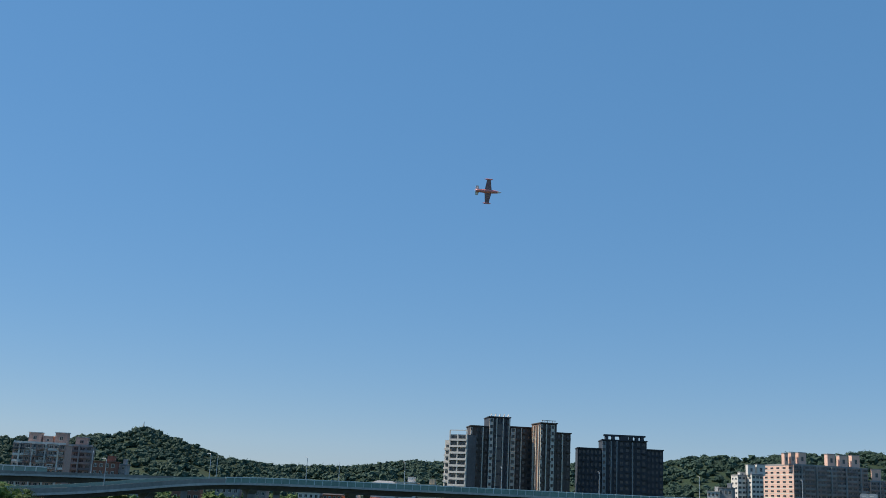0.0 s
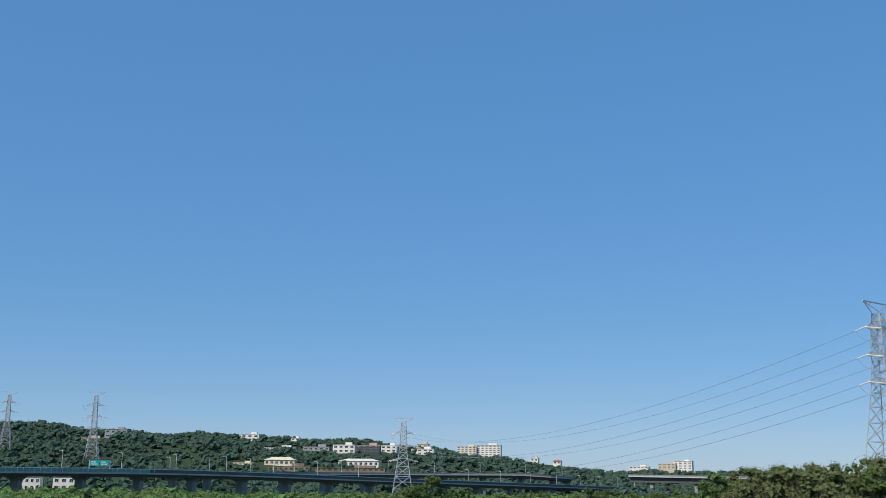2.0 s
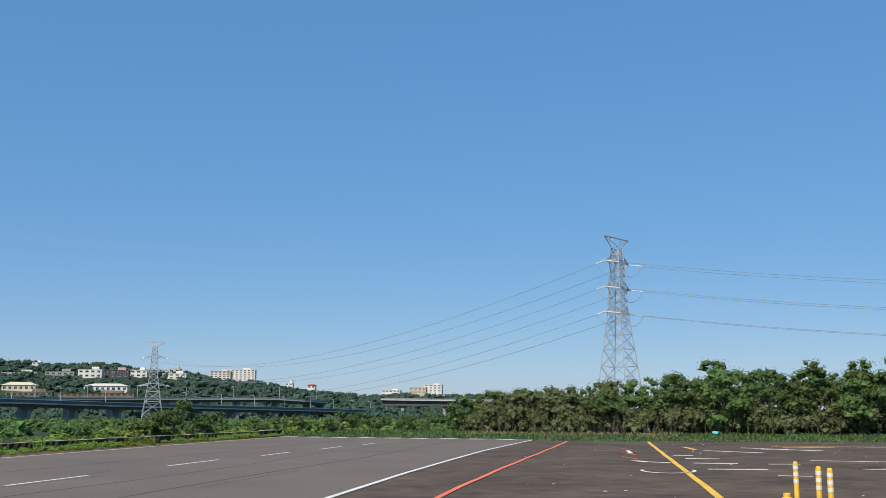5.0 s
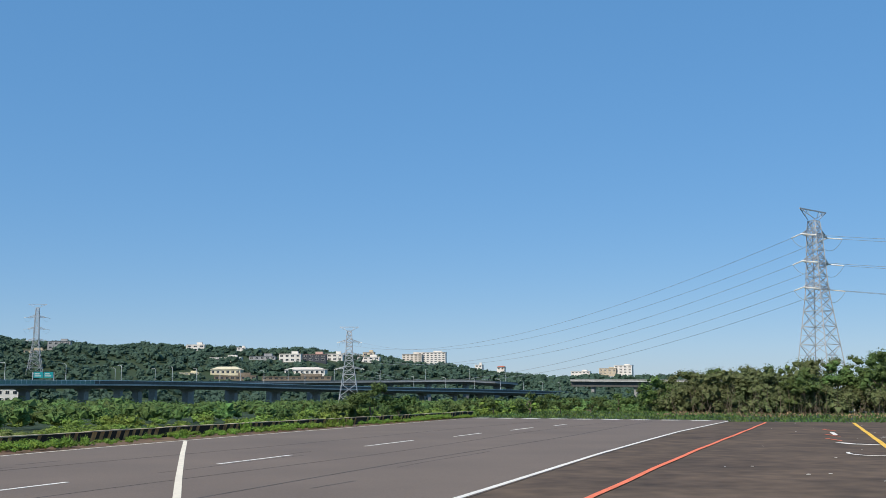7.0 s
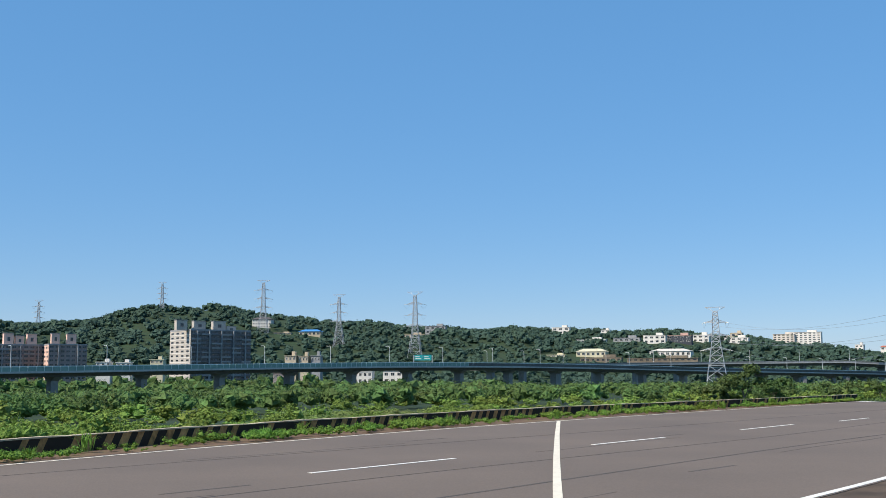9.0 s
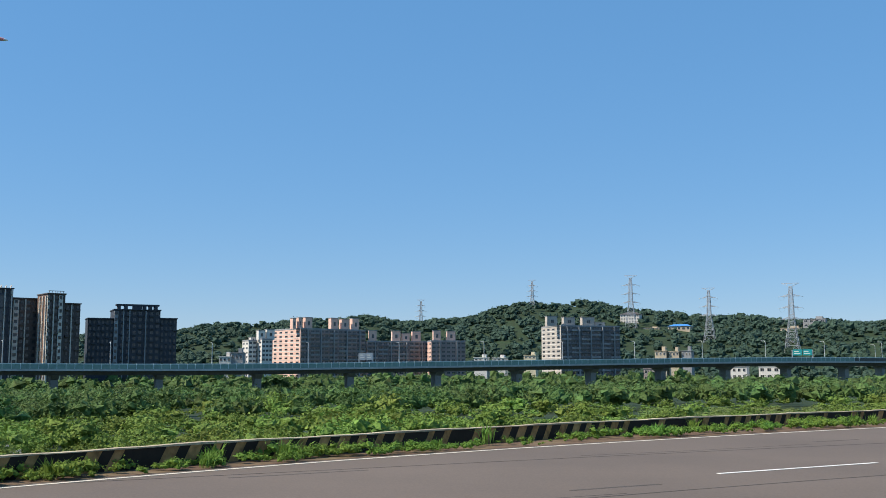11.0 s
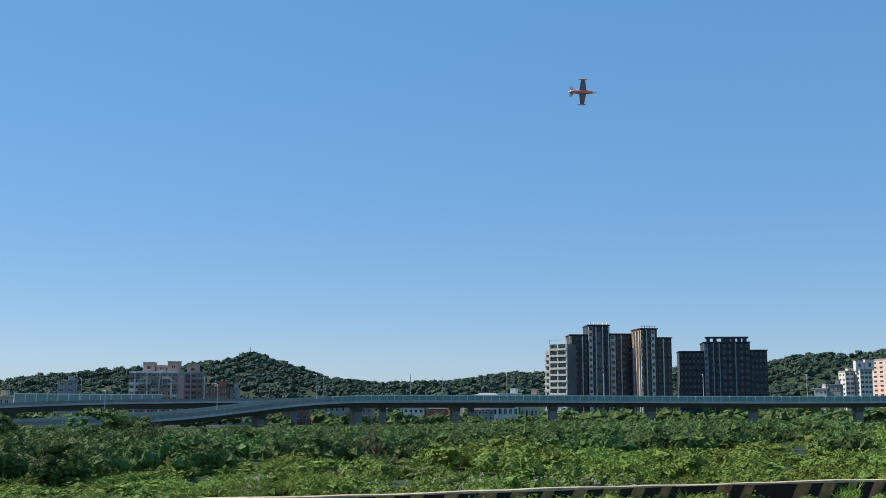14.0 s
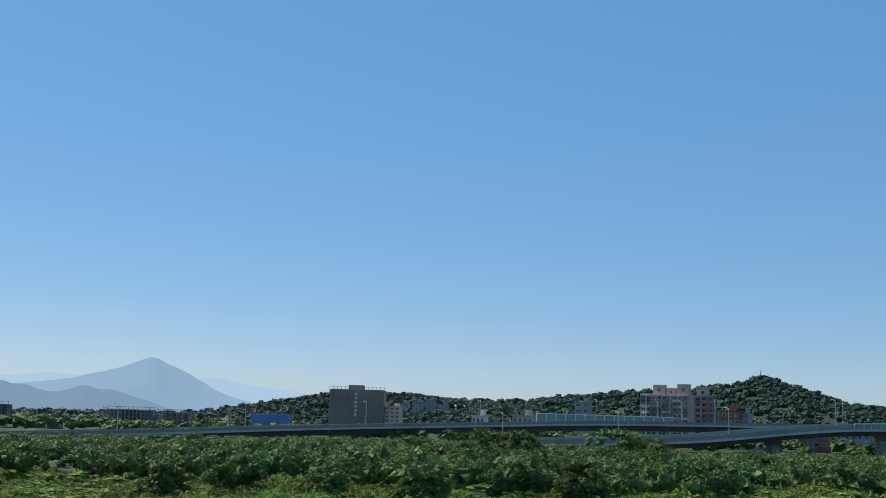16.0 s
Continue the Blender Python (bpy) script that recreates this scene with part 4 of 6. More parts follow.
        window(b2, low * 0.8, 0.97, z + 1.2, -low * 0.6, 1.6, M_GREY)


tower_pair()


def dark_tower():
    d, zb = 570, -7.5
    st = Site(-38.71, d, -5)
    ob = thing("residential_tower", st.stand(zb), "dark slate residential tower with lower side wings", "tower block")
    tower_part(ob, st, -38.71, -37.42, 2.80, 0.8, 14, M_SLATE, 6, zb, d, [], [], 0.5, trim=M_GREY)
    b, x0, x1, H = tower_part(ob, st, -37.42, -35.09, 3.28, 0, 18, M_SLATE, 8, zb, d, [(0.0, 0.085)], [0.2, 0.33, 0.68], 0.6, trim=M_GREY)
    tower_part(ob, st, -35.09, -34.24, 2.86, 0.8, 14, M_SLATE, 4, zb, d, [], [], 0.5, trim=M_GREY)
    top = rise(3.6, d) - zb
    for x in (x0 + 2.5, x0 + 6.0, x1 - 8, x1 - 5, x1 - 2.2):
        part("crown_wall", Geo().box(x - 0.8, x + 0.8, 0.6, 5, H + 0.5, top - 0.8), M_SLATE, b)
    part("crown_back", Geo().box(x0 + 9.5, x1 - 9.5, 0.65, 5, H + 0.5, top - 0.8), M_SLATE, b)
    part("crown_beam", Geo().box(x0 + 1, x1 - 0.5, 0.5, 5.2, top - 0.8, top), M_SLATE, b)


dark_tower()


def house(label, az0, az1, el0, el1, mat, d=None, roof="flat", roof_mat=None, floors=2, cols=4, turn=12, deep=9.0, category="house", trim=None, down=14):
    """A house on a slope, from its base and roofline as seen from the field."""
    if d is None:
        d = slope_distance((az0 + az1) / 2, el0)
        down = 3
        CLEARINGS.append((az0, az1, d))
    st = Site(az0, d, turn)
    L = max(2.0, st.along(az1))
    zb, zt = rise(el0, d), rise(el1, d)
    ob = thing("house", st.stand(zb), label, category)
    H = zt - zb
    body = part("wall", Geo().box(0, L, 0, deep, -down, H), mat, ob)
    storey = H / floors
    pitch = L / cols
    for i in range(floors):
        for j in range(cols):
            window(body, j * pitch + pitch * 0.22, -0.03, i * storey + storey * 0.28, pitch * 0.56, storey * 0.5, trim or M_CREAM)
    rm = roof_mat or mat
    g = Geo()
    if roof == "flat":
        g.box(-0.4, L + 0.4, -0.4, deep + 0.4, H, H + 0.35)
        g.box(L * 0.55, L * 0.85, deep * 0.3, deep * 0.8, H + 0.35, H + 0.35 + min(2.6, storey * 0.8))
    else:
        r = min(deep, L) * 0.16
        e = 0.8
        a = [(-e, -e, H), (L + e, -e, H), (L + e, deep + e, H), (-e, deep + e, H)]
        b = [(L * 0.2, deep / 2 - 0.1, H + r), (L * 0.8, deep / 2 - 0.1, H + r), (L * 0.8, deep / 2 + 0.1, H + r), (L * 0.2, deep / 2 + 0.1, H + r)]
        g.hexa(a + b)
    part("roof", g, rm, ob)
    return ob


house("white three-storey house with a dark hipped roof on the wooded hill", -10.35, -9.35, 2.62, 3.1, M_CREAM, roof="hip", roof_mat=M_TILEROOF, floors=3, cols=7, deep=16)
house("bright blue sheet roof pavilion on the hillside", -7.85, -6.7, 2.2, 2.45, M_BEIGE, roof="hip", roof_mat=M_BLUE, floors=1, cols=5, deep=14)
house("small beige retaining house below the blue roof", -9.2, -8.3, 2.28, 2.36, M_BEIGE, floors=1, cols=4)
house("grey building beside a pylon on the hill", -1.0, 0.1, 2.3, 2.72, M_GREY, floors=2, cols=4)
house("pale low wall building under a pylon", -2.4, -1.05, 2.12, 2.26, M_BEIGE, floors=1, cols=5)
house("bright cream flat-roofed villa on the ridge", 5.91, 6.85, 2.25, 2.6, M_CREAM, floors=2, cols=3)
house("white villa with a flat roof on the hillside", 7.16, 8.79, 1.72, 1.92, M_CREAM, floors=1, cols=6)
house("small white house under the ridge", 8.55, 9.0, 2.2, 2.45, M_CREAM, floors=2, cols=2)
house("pale house among the trees", 9.2, 10.6, 1.8, 2.0, M_GREY, floors=1, cols=5, trim=M_CREAM)
house("white concrete house with large dark windows", 10.79, 11.95, 1.70, 2.12, M_CREAM, floors=2, cols=4)
house("dark grey house with a red roof terrace", 12.0, 13.3, 1.72, 2.1, M_SLATE, floors=2, cols=4, roof_mat=M_ROSE)
house("white villa with a pale frame", 13.35, 14.2, 1.75, 2.12, M_CREAM, floors=2, cols=3)
house("white terraced house on the hillside", 15.0, 16.2, 1.65, 1.95, M_CREAM, floors=2, cols=4)
house("beige house with a white roof box", 15.3, 15.9, 1.98, 2.2, M_BEIGE, floors=1, cols=2)
house("pale yellow hall with a low curved roof", 7.2, 8.75, 1.02, 1.30, M_YELLOWISH, roof="hip", roof_mat=M_YELLOWISH, floors=1, cols=6, deep=18)
house("low pale yellow annexe", 5.6, 6.6, 1.0, 1.12, M_YELLOWISH, floors=1, cols=4)
house("white pavilion with a pale green roof", 11.1, 13.25, 1.0, 1.28, M_CREAM, roof="hip", roof_mat=M_STONE, floors=1, cols=8, deep=16)
house("long brown retaining wall building", 7.4, 9.6, 0.72, 0.96, M_OLIVE, floors=1, cols=8, trim=M_OLIVE)
house("long low brown building behind the viaduct", 9.9, 13.6, 0.74, 0.9, M_OLIVE, d=845, floors=1, cols=12, trim=M_OLIVE, down=4)
house("beige unfinished apartment block on the ridge", 17.44, 18.5, 1.55, 2.1, M_STONE, floors=5, cols=5, category="apartment building", trim=M_BEIGE)
house("beige apartment block with roof towers on the ridge", 18.3, 19.8, 1.52, 2.18, M_CREAM, floors=6, cols=7, category="apartment building")
house("white lower block in front of beige apartments", 18.6, 19.75, 1.5, 1.85, M_CREAM, floors=3, cols=5)
house("small white house on the far slope", 21.4, 21.8, 1.35, 1.5, M_CREAM, floors=1, cols=2)
house("small red-roofed house on the far slope", 22.6, 23.0, 1.2, 1.38, M_CREAM, roof="hip", roof_mat=M_REDROOF, floors=1, cols=2)
house("white far apartment block", 28.9, 29.85, 0.98, 1.4, M_CREAM, floors=5, cols=4, category="apartment building")
house("pinkish far apartment block", 28.1, 29.0, 0.96, 1.25, M_BEIGE, floors=4, cols=4, category="apartment building")
house("far low white buildings", 26.6, 27.6, 1.0, 1.1, M_CREAM, floors=1, cols=5)
for a0, a1, e0, e1, m, lab in ((-8.6, -8.0, 0.55, 1.12, M_BEIGE, "small beige house behind the viaduct"), (-7.85, -7.35, 0.55, 1.1, M_BEIGE, "small beige house with a flat roof"),
                               (-7.2, -6.7, 0.5, 1.12, M_GREY, "small grey house behind the viaduct"), (-15.6, -14.95, 0.5, 0.92, M_YELLOWISH, "cream flat-roofed house behind the viaduct"),
                               (-18.3, -17.6, 0.4, 0.8, M_CREAM, "low white house behind the viaduct"), (-17.3, -16.6, 0.4, 0.78, M_CREAM, "low pale house behind the viaduct"),
                               (-32.0, -31.4, 0.2, 0.85, M_CREAM, "low white house with a dark roof"), (-31.4, -30.75, 0.2, 1.05, M_GREY, "low grey house with a roof box")):
    house(lab, a0, a1, e0, e1, m, d=640, floors=2, cols=3, deep=8)
# low buildings behind and below the elevated road
low = [(-49.7, -48.4, -0.7, 0.46, M_CREAM, "hip", M_GREY, "white shed with a grey roof beyond the viaduct"), (-48.4, -47.3, -0.7, 0.56, M_CREAM, "flat", None, "white workshop building beyond the viaduct"),
       (-47.2, -46.2, -0.8, 0.5, M_BEIGE, "flat", None, "beige workshop beyond the viaduct"), (-53.5, -52.4, -0.9, -0.2, M_CREAM, "flat", None, "low white building under the viaduct"),
       (-52.2, -51.2, -0.9, -0.25, M_REDROOF, "hip", M_TILEROOF, "low red building under the viaduct"), (-51.0, -50.4, -0.9, -0.15, M_CREAM, "flat", None, "small white building under the viaduct"),
       (-49.8, -48.6, -0.9, -0.3, M_GREY, "hip", M_REDROOF, "low grey shed under the viaduct"), (-57.8, -56.6, -0.9, -0.1, M_GREY, "flat", None, "grey house under the viaduct"),
       (-56.3, -55.2, -0.9, -0.2, M_DULL, "flat", None, "brownish house under the viaduct"), (-60.0, -58.6, -0.9, -0.1, M_BRICK, "flat", None, "brick house under the viaduct"),
       (-64.4, -61.0, -1.0, -0.3, M_GREY, "flat", None, "long grey building with many columns under the viaduct"), (-46.0, -44.9, -0.9, -0.35, M_CREAM, "flat", None, "low white building at the tower's foot"),
       (-4.9, -3.9, -0.4, 0.28, M_CREAM, "flat", None, "white house under the viaduct"), (-3.3, -1.9, -0.4, 0.3, M_CREAM, "flat", None, "white villa with dark windows under the viaduct"),
       (-9.2, -8.2, -0.5, 0.2, M_DULL, "flat", None, "brownish house under the viaduct")]
for a0, a1, e0, e1, m, rf, rm, lab in low:
    house(lab, a0, a1, e0, e1, m, d=520 if a0 < -20 else 700, roof=rf, roof_mat=rm, floors=2, cols=4, deep=9, down=6)
house("brick-red flat-roofed house behind the elevated road", -64.05, -62.9, 0.1, 0.85, M_BRICK, d=520, floors=2, cols=4)
house("blue-grey house behind the elevated road", -62.9, -62.4, 0.1, 0.75, M_GREY, d=525, floors=2, cols=2)
house("grey concrete roof tower among trees", -71.4, -70.6, 0.2, 1.08, M_GREY, d=620, floors=3, cols=2)
house("low white office beyond the road", -76.9, -76.2, -0.3, 0.2, M_CREAM, d=470, floors=1, cols=3)
house("low beige and brown office beyond the road", -74.7, -73.6, -0.2, 0.27, M_BEIGE, d=470, floors=1, cols=4)
for k, a in enumerate((-80.6, -79.9, -79.2, -78.5)):
    house("grey apartment tower on the far hillside", a - 0.25, a + 0.25, 0.2, 0.75 + 0.12 * (k % 3), M_GREY, floors=4, cols=3, category="apartment building", trim=M_CREAM)
house("small white domed pavilion on the far hillside", -78.0, -77.3, 0.6, 0.68, M_CREAM, roof="hip", roof_mat=M_CREAM, floors=1, cols=2, deep=12)
house("pink house beside a scaffolded tower", -81.6, -80.8, -0.3, 0.55, M_PINK, d=600, floors=4, cols=3)
house("pale yellow rooftop hut beyond the road", -90.35, -89.85, -1.2, -0.55, M_YELLOWISH, d=520, floors=1, cols=2, deep=5)


def scaffolded(label, az0, az1, d, el, floors, cols, skin, turn=8, deep=16.0, open_frame=False):
    st = Site(az0, d, turn)
    L = st.along(az1)
    zb = -9.0
    H = rise(el, d) - zb
    ob = thing("building_under_construction", st.stand(zb), label, "construction")
    fl = H / floors
    core = Geo()
    for i in range(floors):
        core.box(0, L, 0, deep, (i + 1) * fl - 0.35, (i + 1) * fl)
    part("floor_slabs", core, M_CONC, ob)
    if open_frame:
        for j in range(cols + 1):
            for y in (0.4, deep - 0.4):
                x = 0.4 + (L - 0.8) * j / cols
                part("column", Geo().box(x - 0.3, x + 0.3, y - 0.3, y + 0.3, 0, H - 0.36), M_CONC, ob)
        part("back_wall", Geo().box(0.5, L - 0.5, deep * 0.5, deep * 0.5 + 0.2, 0, H - 0.4), skin, ob)
    else:
        part("netting", Geo().box(-0.8, L + 0.8, -0.8, -0.55, 2, H - 0.3).box(-0.8, -0.55, -0.55, deep, 2, H - 0.3).box(L + 0.55, L + 0.8, -0.55, deep, 2, H - 0.3), skin, ob)
    s = Geo()
    for j in range(cols + 1):
        x = -1 + (L + 2) * j / cols
        s.beam((x, -1.1, 0), (x, -1.1, H + 1.6), 0.16)
    for i in range(floors * 2):
        z = (i + 0.5) * H / floors / 2
        s.beam((-1, -1.1, z), (L + 1, -1.1, z), 0.13)
    s.beam((-1, -1.1, H + 1.2), (L + 1, -1.1, H + 1.2), 0.13)
    part("scaffold", s, M_NET, ob)
    return ob, L, H


o, L, H = scaffolded("tall building under construction wrapped in brown scaffold netting", -84.5, -81.75, 600, 1.42, 13, 14, M_NET)
part("lift_shaft", Geo().box(L * 0.32, L * 0.62, 2, 8, H, H + 2.4), M_NET, o)
for i in range(6):
    part("opening_cover", Geo().box(L * 0.46, L * 0.51, -1.3, -1.2, H * 0.42 + i * H * 0.09, H * 0.42 + i * H * 0.09 + 1.3), M_CREAM, o)
scaffolded("brownish half-built concrete block with scaffolding", -96.1, -93.75, 560, -0.02, 6, 12, M_BRICK, open_frame=True)
scaffolded("half-built grey concrete house frame", -93.4, -91.9, 520, -0.1, 5, 5, M_GREY, open_frame=True)
scaffolded("small concrete frame building", -99.0, -98.3, 520, -0.6, 4, 3, M_GREY, open_frame=True)
scaffolded("building wrapped in bright blue sheets", -88.6, -86.85, 540, -0.02, 5, 6, M_BLUE)
st_far = scaffolded("dark round-cornered tower at the far roadside", -101.8, -100.85, 520, 0.05, 7, 4, M_SLATE)

# ---- power line ----
def pylon(p, H, yaw, label, thick=0.32, base=0.135, arms=((0.62, 0.115), (0.745, 0.115), (0.875, 0.115)), bar=0.115, strings=(0, 0), waist=0.046, waist_at=0.6):
    """A lattice tower with three pairs of arms and a bar on its peak. strings: yaw of the two ways in which the insulators pull, in the tower's own axes."""
    place = Matrix.LocRotScale(p, Euler((0, 0, yaw)), None)
    ob = thing("electricity_pylon", place, label, "pylon", "pylons of the power line")

    def half(z):
        return H * float(np.interp(z / H, [0, waist_at, 0.9, 0.955, 1], [base, waist, waist * 0.66, waist * 0.5, waist * 0.5]))

    top = 0.955 * H
    levels = [0]
    while levels[-1] < top - 0.5:
        levels.append(min(top, levels[-1] + max(1.7, half(levels[-1]) * 1.3)))
    corner = lambda z, k: Vector(((-1, 1, 1, -1)[k] * half(z), (-1, -1, 1, 1)[k] * half(z), z))
    for k in range(4):
        part("leg", Geo().tube([corner(z, k) for z in levels], [thick * 0.62] * len(levels), 4), M_STEEL, ob)
    g = Geo()
    for i, (a, b) in enumerate(zip(levels, levels[1:])):
        for k in range(4):
            q = (k + 1) % 4
            g.beam(corner(a, k), corner(b, q), thick * 0.55)
            g.beam(corner(a, q), corner(b, k), thick * 0.55)
            g.beam(corner(b, k), corner(b, q), thick * 0.55)
            if half(a) > H * 0.06:
                m = corner(a, k).lerp(corner(b, q), 0.5)
                g.beam(corner((a + b) / 2, k), m, thick * 0.35)
    tagged(part("lattice", g, M_STEEL, ob), kind="stuff")
    tips = []
    for zf, wf in arms:
        z, w = H * zf, H * wf
        for sgn in (-1, 1):
            g = Geo()
            tip = Vector((sgn * w, 0, z))
            for y in (-1, 1):
                r = Vector((sgn * half(z), y * half(z), z))
                r2 = Vector((sgn * half(z) * 0.5, y * half(z), z + H * 0.034))
                g.beam(r, tip, thick * 0.75)
                g.beam(r2, tip, thick * 0.65)
                for f in (0.3, 0.6):
                    g.beam(r.lerp(tip, f), r2.lerp(tip, f), thick * 0.45)
                    g.beam(r.lerp(tip, f), r2.lerp(tip, f - 0.28), thick * 0.4)
            for f in (0.0, 0.33, 0.66):
                g.beam(Vector((sgn * half(z), -half(z), z)).lerp(tip, f), Vector((sgn * half(z), half(z), z)).lerp(tip, f), thick * 0.45)
            arm = part("cross_arm", g, M_STEEL, ob)
            ends = []
            for way in strings:
                e = tip + Vector((math.cos(way), math.sin(way), -0.16)) * H * 0.07
                pts = [tip.lerp(e, i / 16) for i in range(17)]
                part("insulator", Geo().tube(pts, [0.10 + 0.09 * (i % 2) for i in range(17)], 6), M_WHITE, arm, "white ribbed insulator string")
                ends.append(e)
            loop = [ends[0].lerp(ends[1], i / 10) - Vector((0, 0, H * 0.05 * (1 - (i / 5 - 1) ** 2))) for i in range(11)]
            part("jumper_loop", Geo().tube(loop, [0.05] * 11, 4), M_WIRE, arm)
            tips.append([place @ e for e in ends])
    g = Geo()
    h = half(top)
    ends = [Vector((sgn * H * bar, 0, H)) for sgn in (-1, 1)]
    for sgn, e in zip((-1, 1), ends):
        for y in (-1, 1):
            r = Vector((sgn * h, y * h, top))
            g.beam(r, e, thick * 0.55)
            for f in (0.33, 0.66):
                g.beam(r.lerp(e, f), Vector((sgn * h, 0, H)).lerp(e, f), thick * 0.4)
    part("peak_frame", g, M_STEEL, ob)
    part("top_bar", Geo().beam(*ends, thick * 1.1), M_STEEL, ob)
    return ob, tips


P_BIG, P_MID = polar(39.46, 262), polar(14.56, 640)
P_BIG.z, P_MID.z = ground_at(P_BIG) - 0.4, ground_at(P_MID) - 0.4
P_NEXT = polar(88, 330)
P_NEXT.z = ground_at(P_NEXT) - 0.4
def way_to(a, b, yaw):
    """The way from a to b as an angle in the axes of a tower turned by yaw."""
    return math.atan2(b.y - a.y, b.x - a.x) - yaw


YAW_BIG, YAW_MID, YAW_NEXT = radians(19.5), radians(-16), radians(-10)
_, tb = pylon(P_BIG, rise(9.27, 262) - P_BIG.z, YAW_BIG, "tall galvanised lattice pylon rising behind the hedge", 0.23, base=0.104, waist=0.0376, waist_at=0.616,
              strings=(way_to(P_BIG, P_MID, YAW_BIG), way_to(P_BIG, P_NEXT, YAW_BIG)))
_, tm = pylon(P_MID, rise(3.58, 640) - P_MID.z, YAW_MID, "grey lattice pylon standing among trees before the viaduct", 0.34, base=0.135,
              arms=((0.50, 0.16), (0.665, 0.14), (0.82, 0.13)), bar=0.115, strings=(way_to(P_MID, P_BIG, YAW_MID), way_to(P_BIG, P_MID, YAW_MID)))
_, tn = pylon(P_NEXT, 44, YAW_NEXT, "lattice pylon farther along the power line", 0.3, strings=(way_to(P_NEXT, P_BIG, YAW_NEXT), way_to(P_BIG, P_NEXT, YAW_NEXT)))
far = [(-1.55, 1000, 4.6, 2.1), (-5.70, 1060, 4.45, 2.9), (-9.78, 1110, 5.2, 2.9), (-15.08, 1230, 5.02, 3.3), (-21.17, 1400, 3.96, 2.2)]
for a, d, e1, e0 in far:
    p = polar(a, d)
    p.z = min(ground_at(p), rise(e0, d)) - 1
    pylon(p, rise(e1, d) - p.z, radians(-a - 10), "distant lattice pylon on the wooded ridge", 0.33, base=0.10, arms=((0.50, 0.135), (0.66, 0.125), (0.82, 0.125)), bar=0.12, strings=(radians(60), radians(240)), waist=0.036, waist_at=0.5)


def wire(a, b, sag, name="conductor"):
    pts = []
    for i in range(41):
        t = i / 40
        p = a.lerp(b, t)
        pts.append(p - Vector((0, 0, sag * 4 * t * (1 - t))))
    return Geo().tube(pts, [0.045] * 41, 4, cap=False)


lines = thing("power_line", Matrix.Translation(P_BIG), "slack dark power line wires between lattice pylons", "power line")
for k in range(6):
    for j, q, sag in ((0, tm, 13.0), (1, tn, 8.0)):
        w = wire(tb[k][j], q[k][0], sag)
        ob = part("conductor", w, M_WIRE, lines)
        ob.matrix_parent_inverse = Matrix.Translation(-P_BIG)
# antenna mast on the round hill
p = polar(-61.75, 1300)
p.z = ground_at(p) - 1
mast = thing("antenna_mast", Matrix.Translation(p), "thin antenna mast on the hilltop", "mast")
part("mast_pole", Geo().tube([(0, 0, 0), (0, 0, 12), (0, 0, rise(3.0, 1300) - p.z)], [0.9, 0.6, 0.35], 5), M_STEEL, mast)

# ---- far mountains ----
def mountain(name, label, d, knots, mat, rough):
    """A far ridge through knots of azimuth and height in degrees, with a fine uneven crest."""
    az = np.arange(knots[0][0], knots[-1][0], 0.1)
    base = sum(np.interp(az + k, [a for a, _ in knots], [e for _, e in knots]) for k in (-0.2, 0, 0.2)) / 3
    for k in range(1, 7):
        base = base + rough * np.sin(az * (2.3 + 1.9 * k) + k * k) / k
    g = Geo()
    rows = []
    for depth, up in ((-500, 0.0), (-250, 0.55), (0, 1.0), (300, 0.3)):
        rows.append([polar(a, d + depth, max(-40, CAM_Z + (d + depth) * math.tan(radians(e)) * up - 40 * (1 - up))) for a, e in zip(az, base)])
    for r0, r1 in zip(rows, rows[1:]):
        for i in range(len(az) - 1):
            g.poly([r0[i], r0[i + 1], r1[i + 1], r1[i]])
    return tagged(part(name, g, mat, smooth=True), label, "mountain", kind="structure")


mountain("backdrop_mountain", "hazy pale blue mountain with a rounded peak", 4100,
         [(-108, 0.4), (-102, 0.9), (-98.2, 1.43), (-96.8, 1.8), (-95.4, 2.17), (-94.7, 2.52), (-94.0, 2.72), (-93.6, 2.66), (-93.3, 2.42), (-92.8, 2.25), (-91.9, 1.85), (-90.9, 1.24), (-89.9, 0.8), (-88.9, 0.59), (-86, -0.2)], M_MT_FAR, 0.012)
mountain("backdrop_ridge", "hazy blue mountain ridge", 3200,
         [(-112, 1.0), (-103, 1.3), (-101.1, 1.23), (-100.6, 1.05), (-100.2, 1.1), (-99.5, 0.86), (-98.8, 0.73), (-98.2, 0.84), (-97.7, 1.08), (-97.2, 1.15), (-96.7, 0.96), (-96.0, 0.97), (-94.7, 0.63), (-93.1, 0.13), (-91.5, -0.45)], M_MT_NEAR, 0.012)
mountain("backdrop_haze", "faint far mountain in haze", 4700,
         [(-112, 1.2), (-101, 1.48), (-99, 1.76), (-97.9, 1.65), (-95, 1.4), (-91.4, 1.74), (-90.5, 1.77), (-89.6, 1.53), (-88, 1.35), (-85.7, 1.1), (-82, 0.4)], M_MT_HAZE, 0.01)

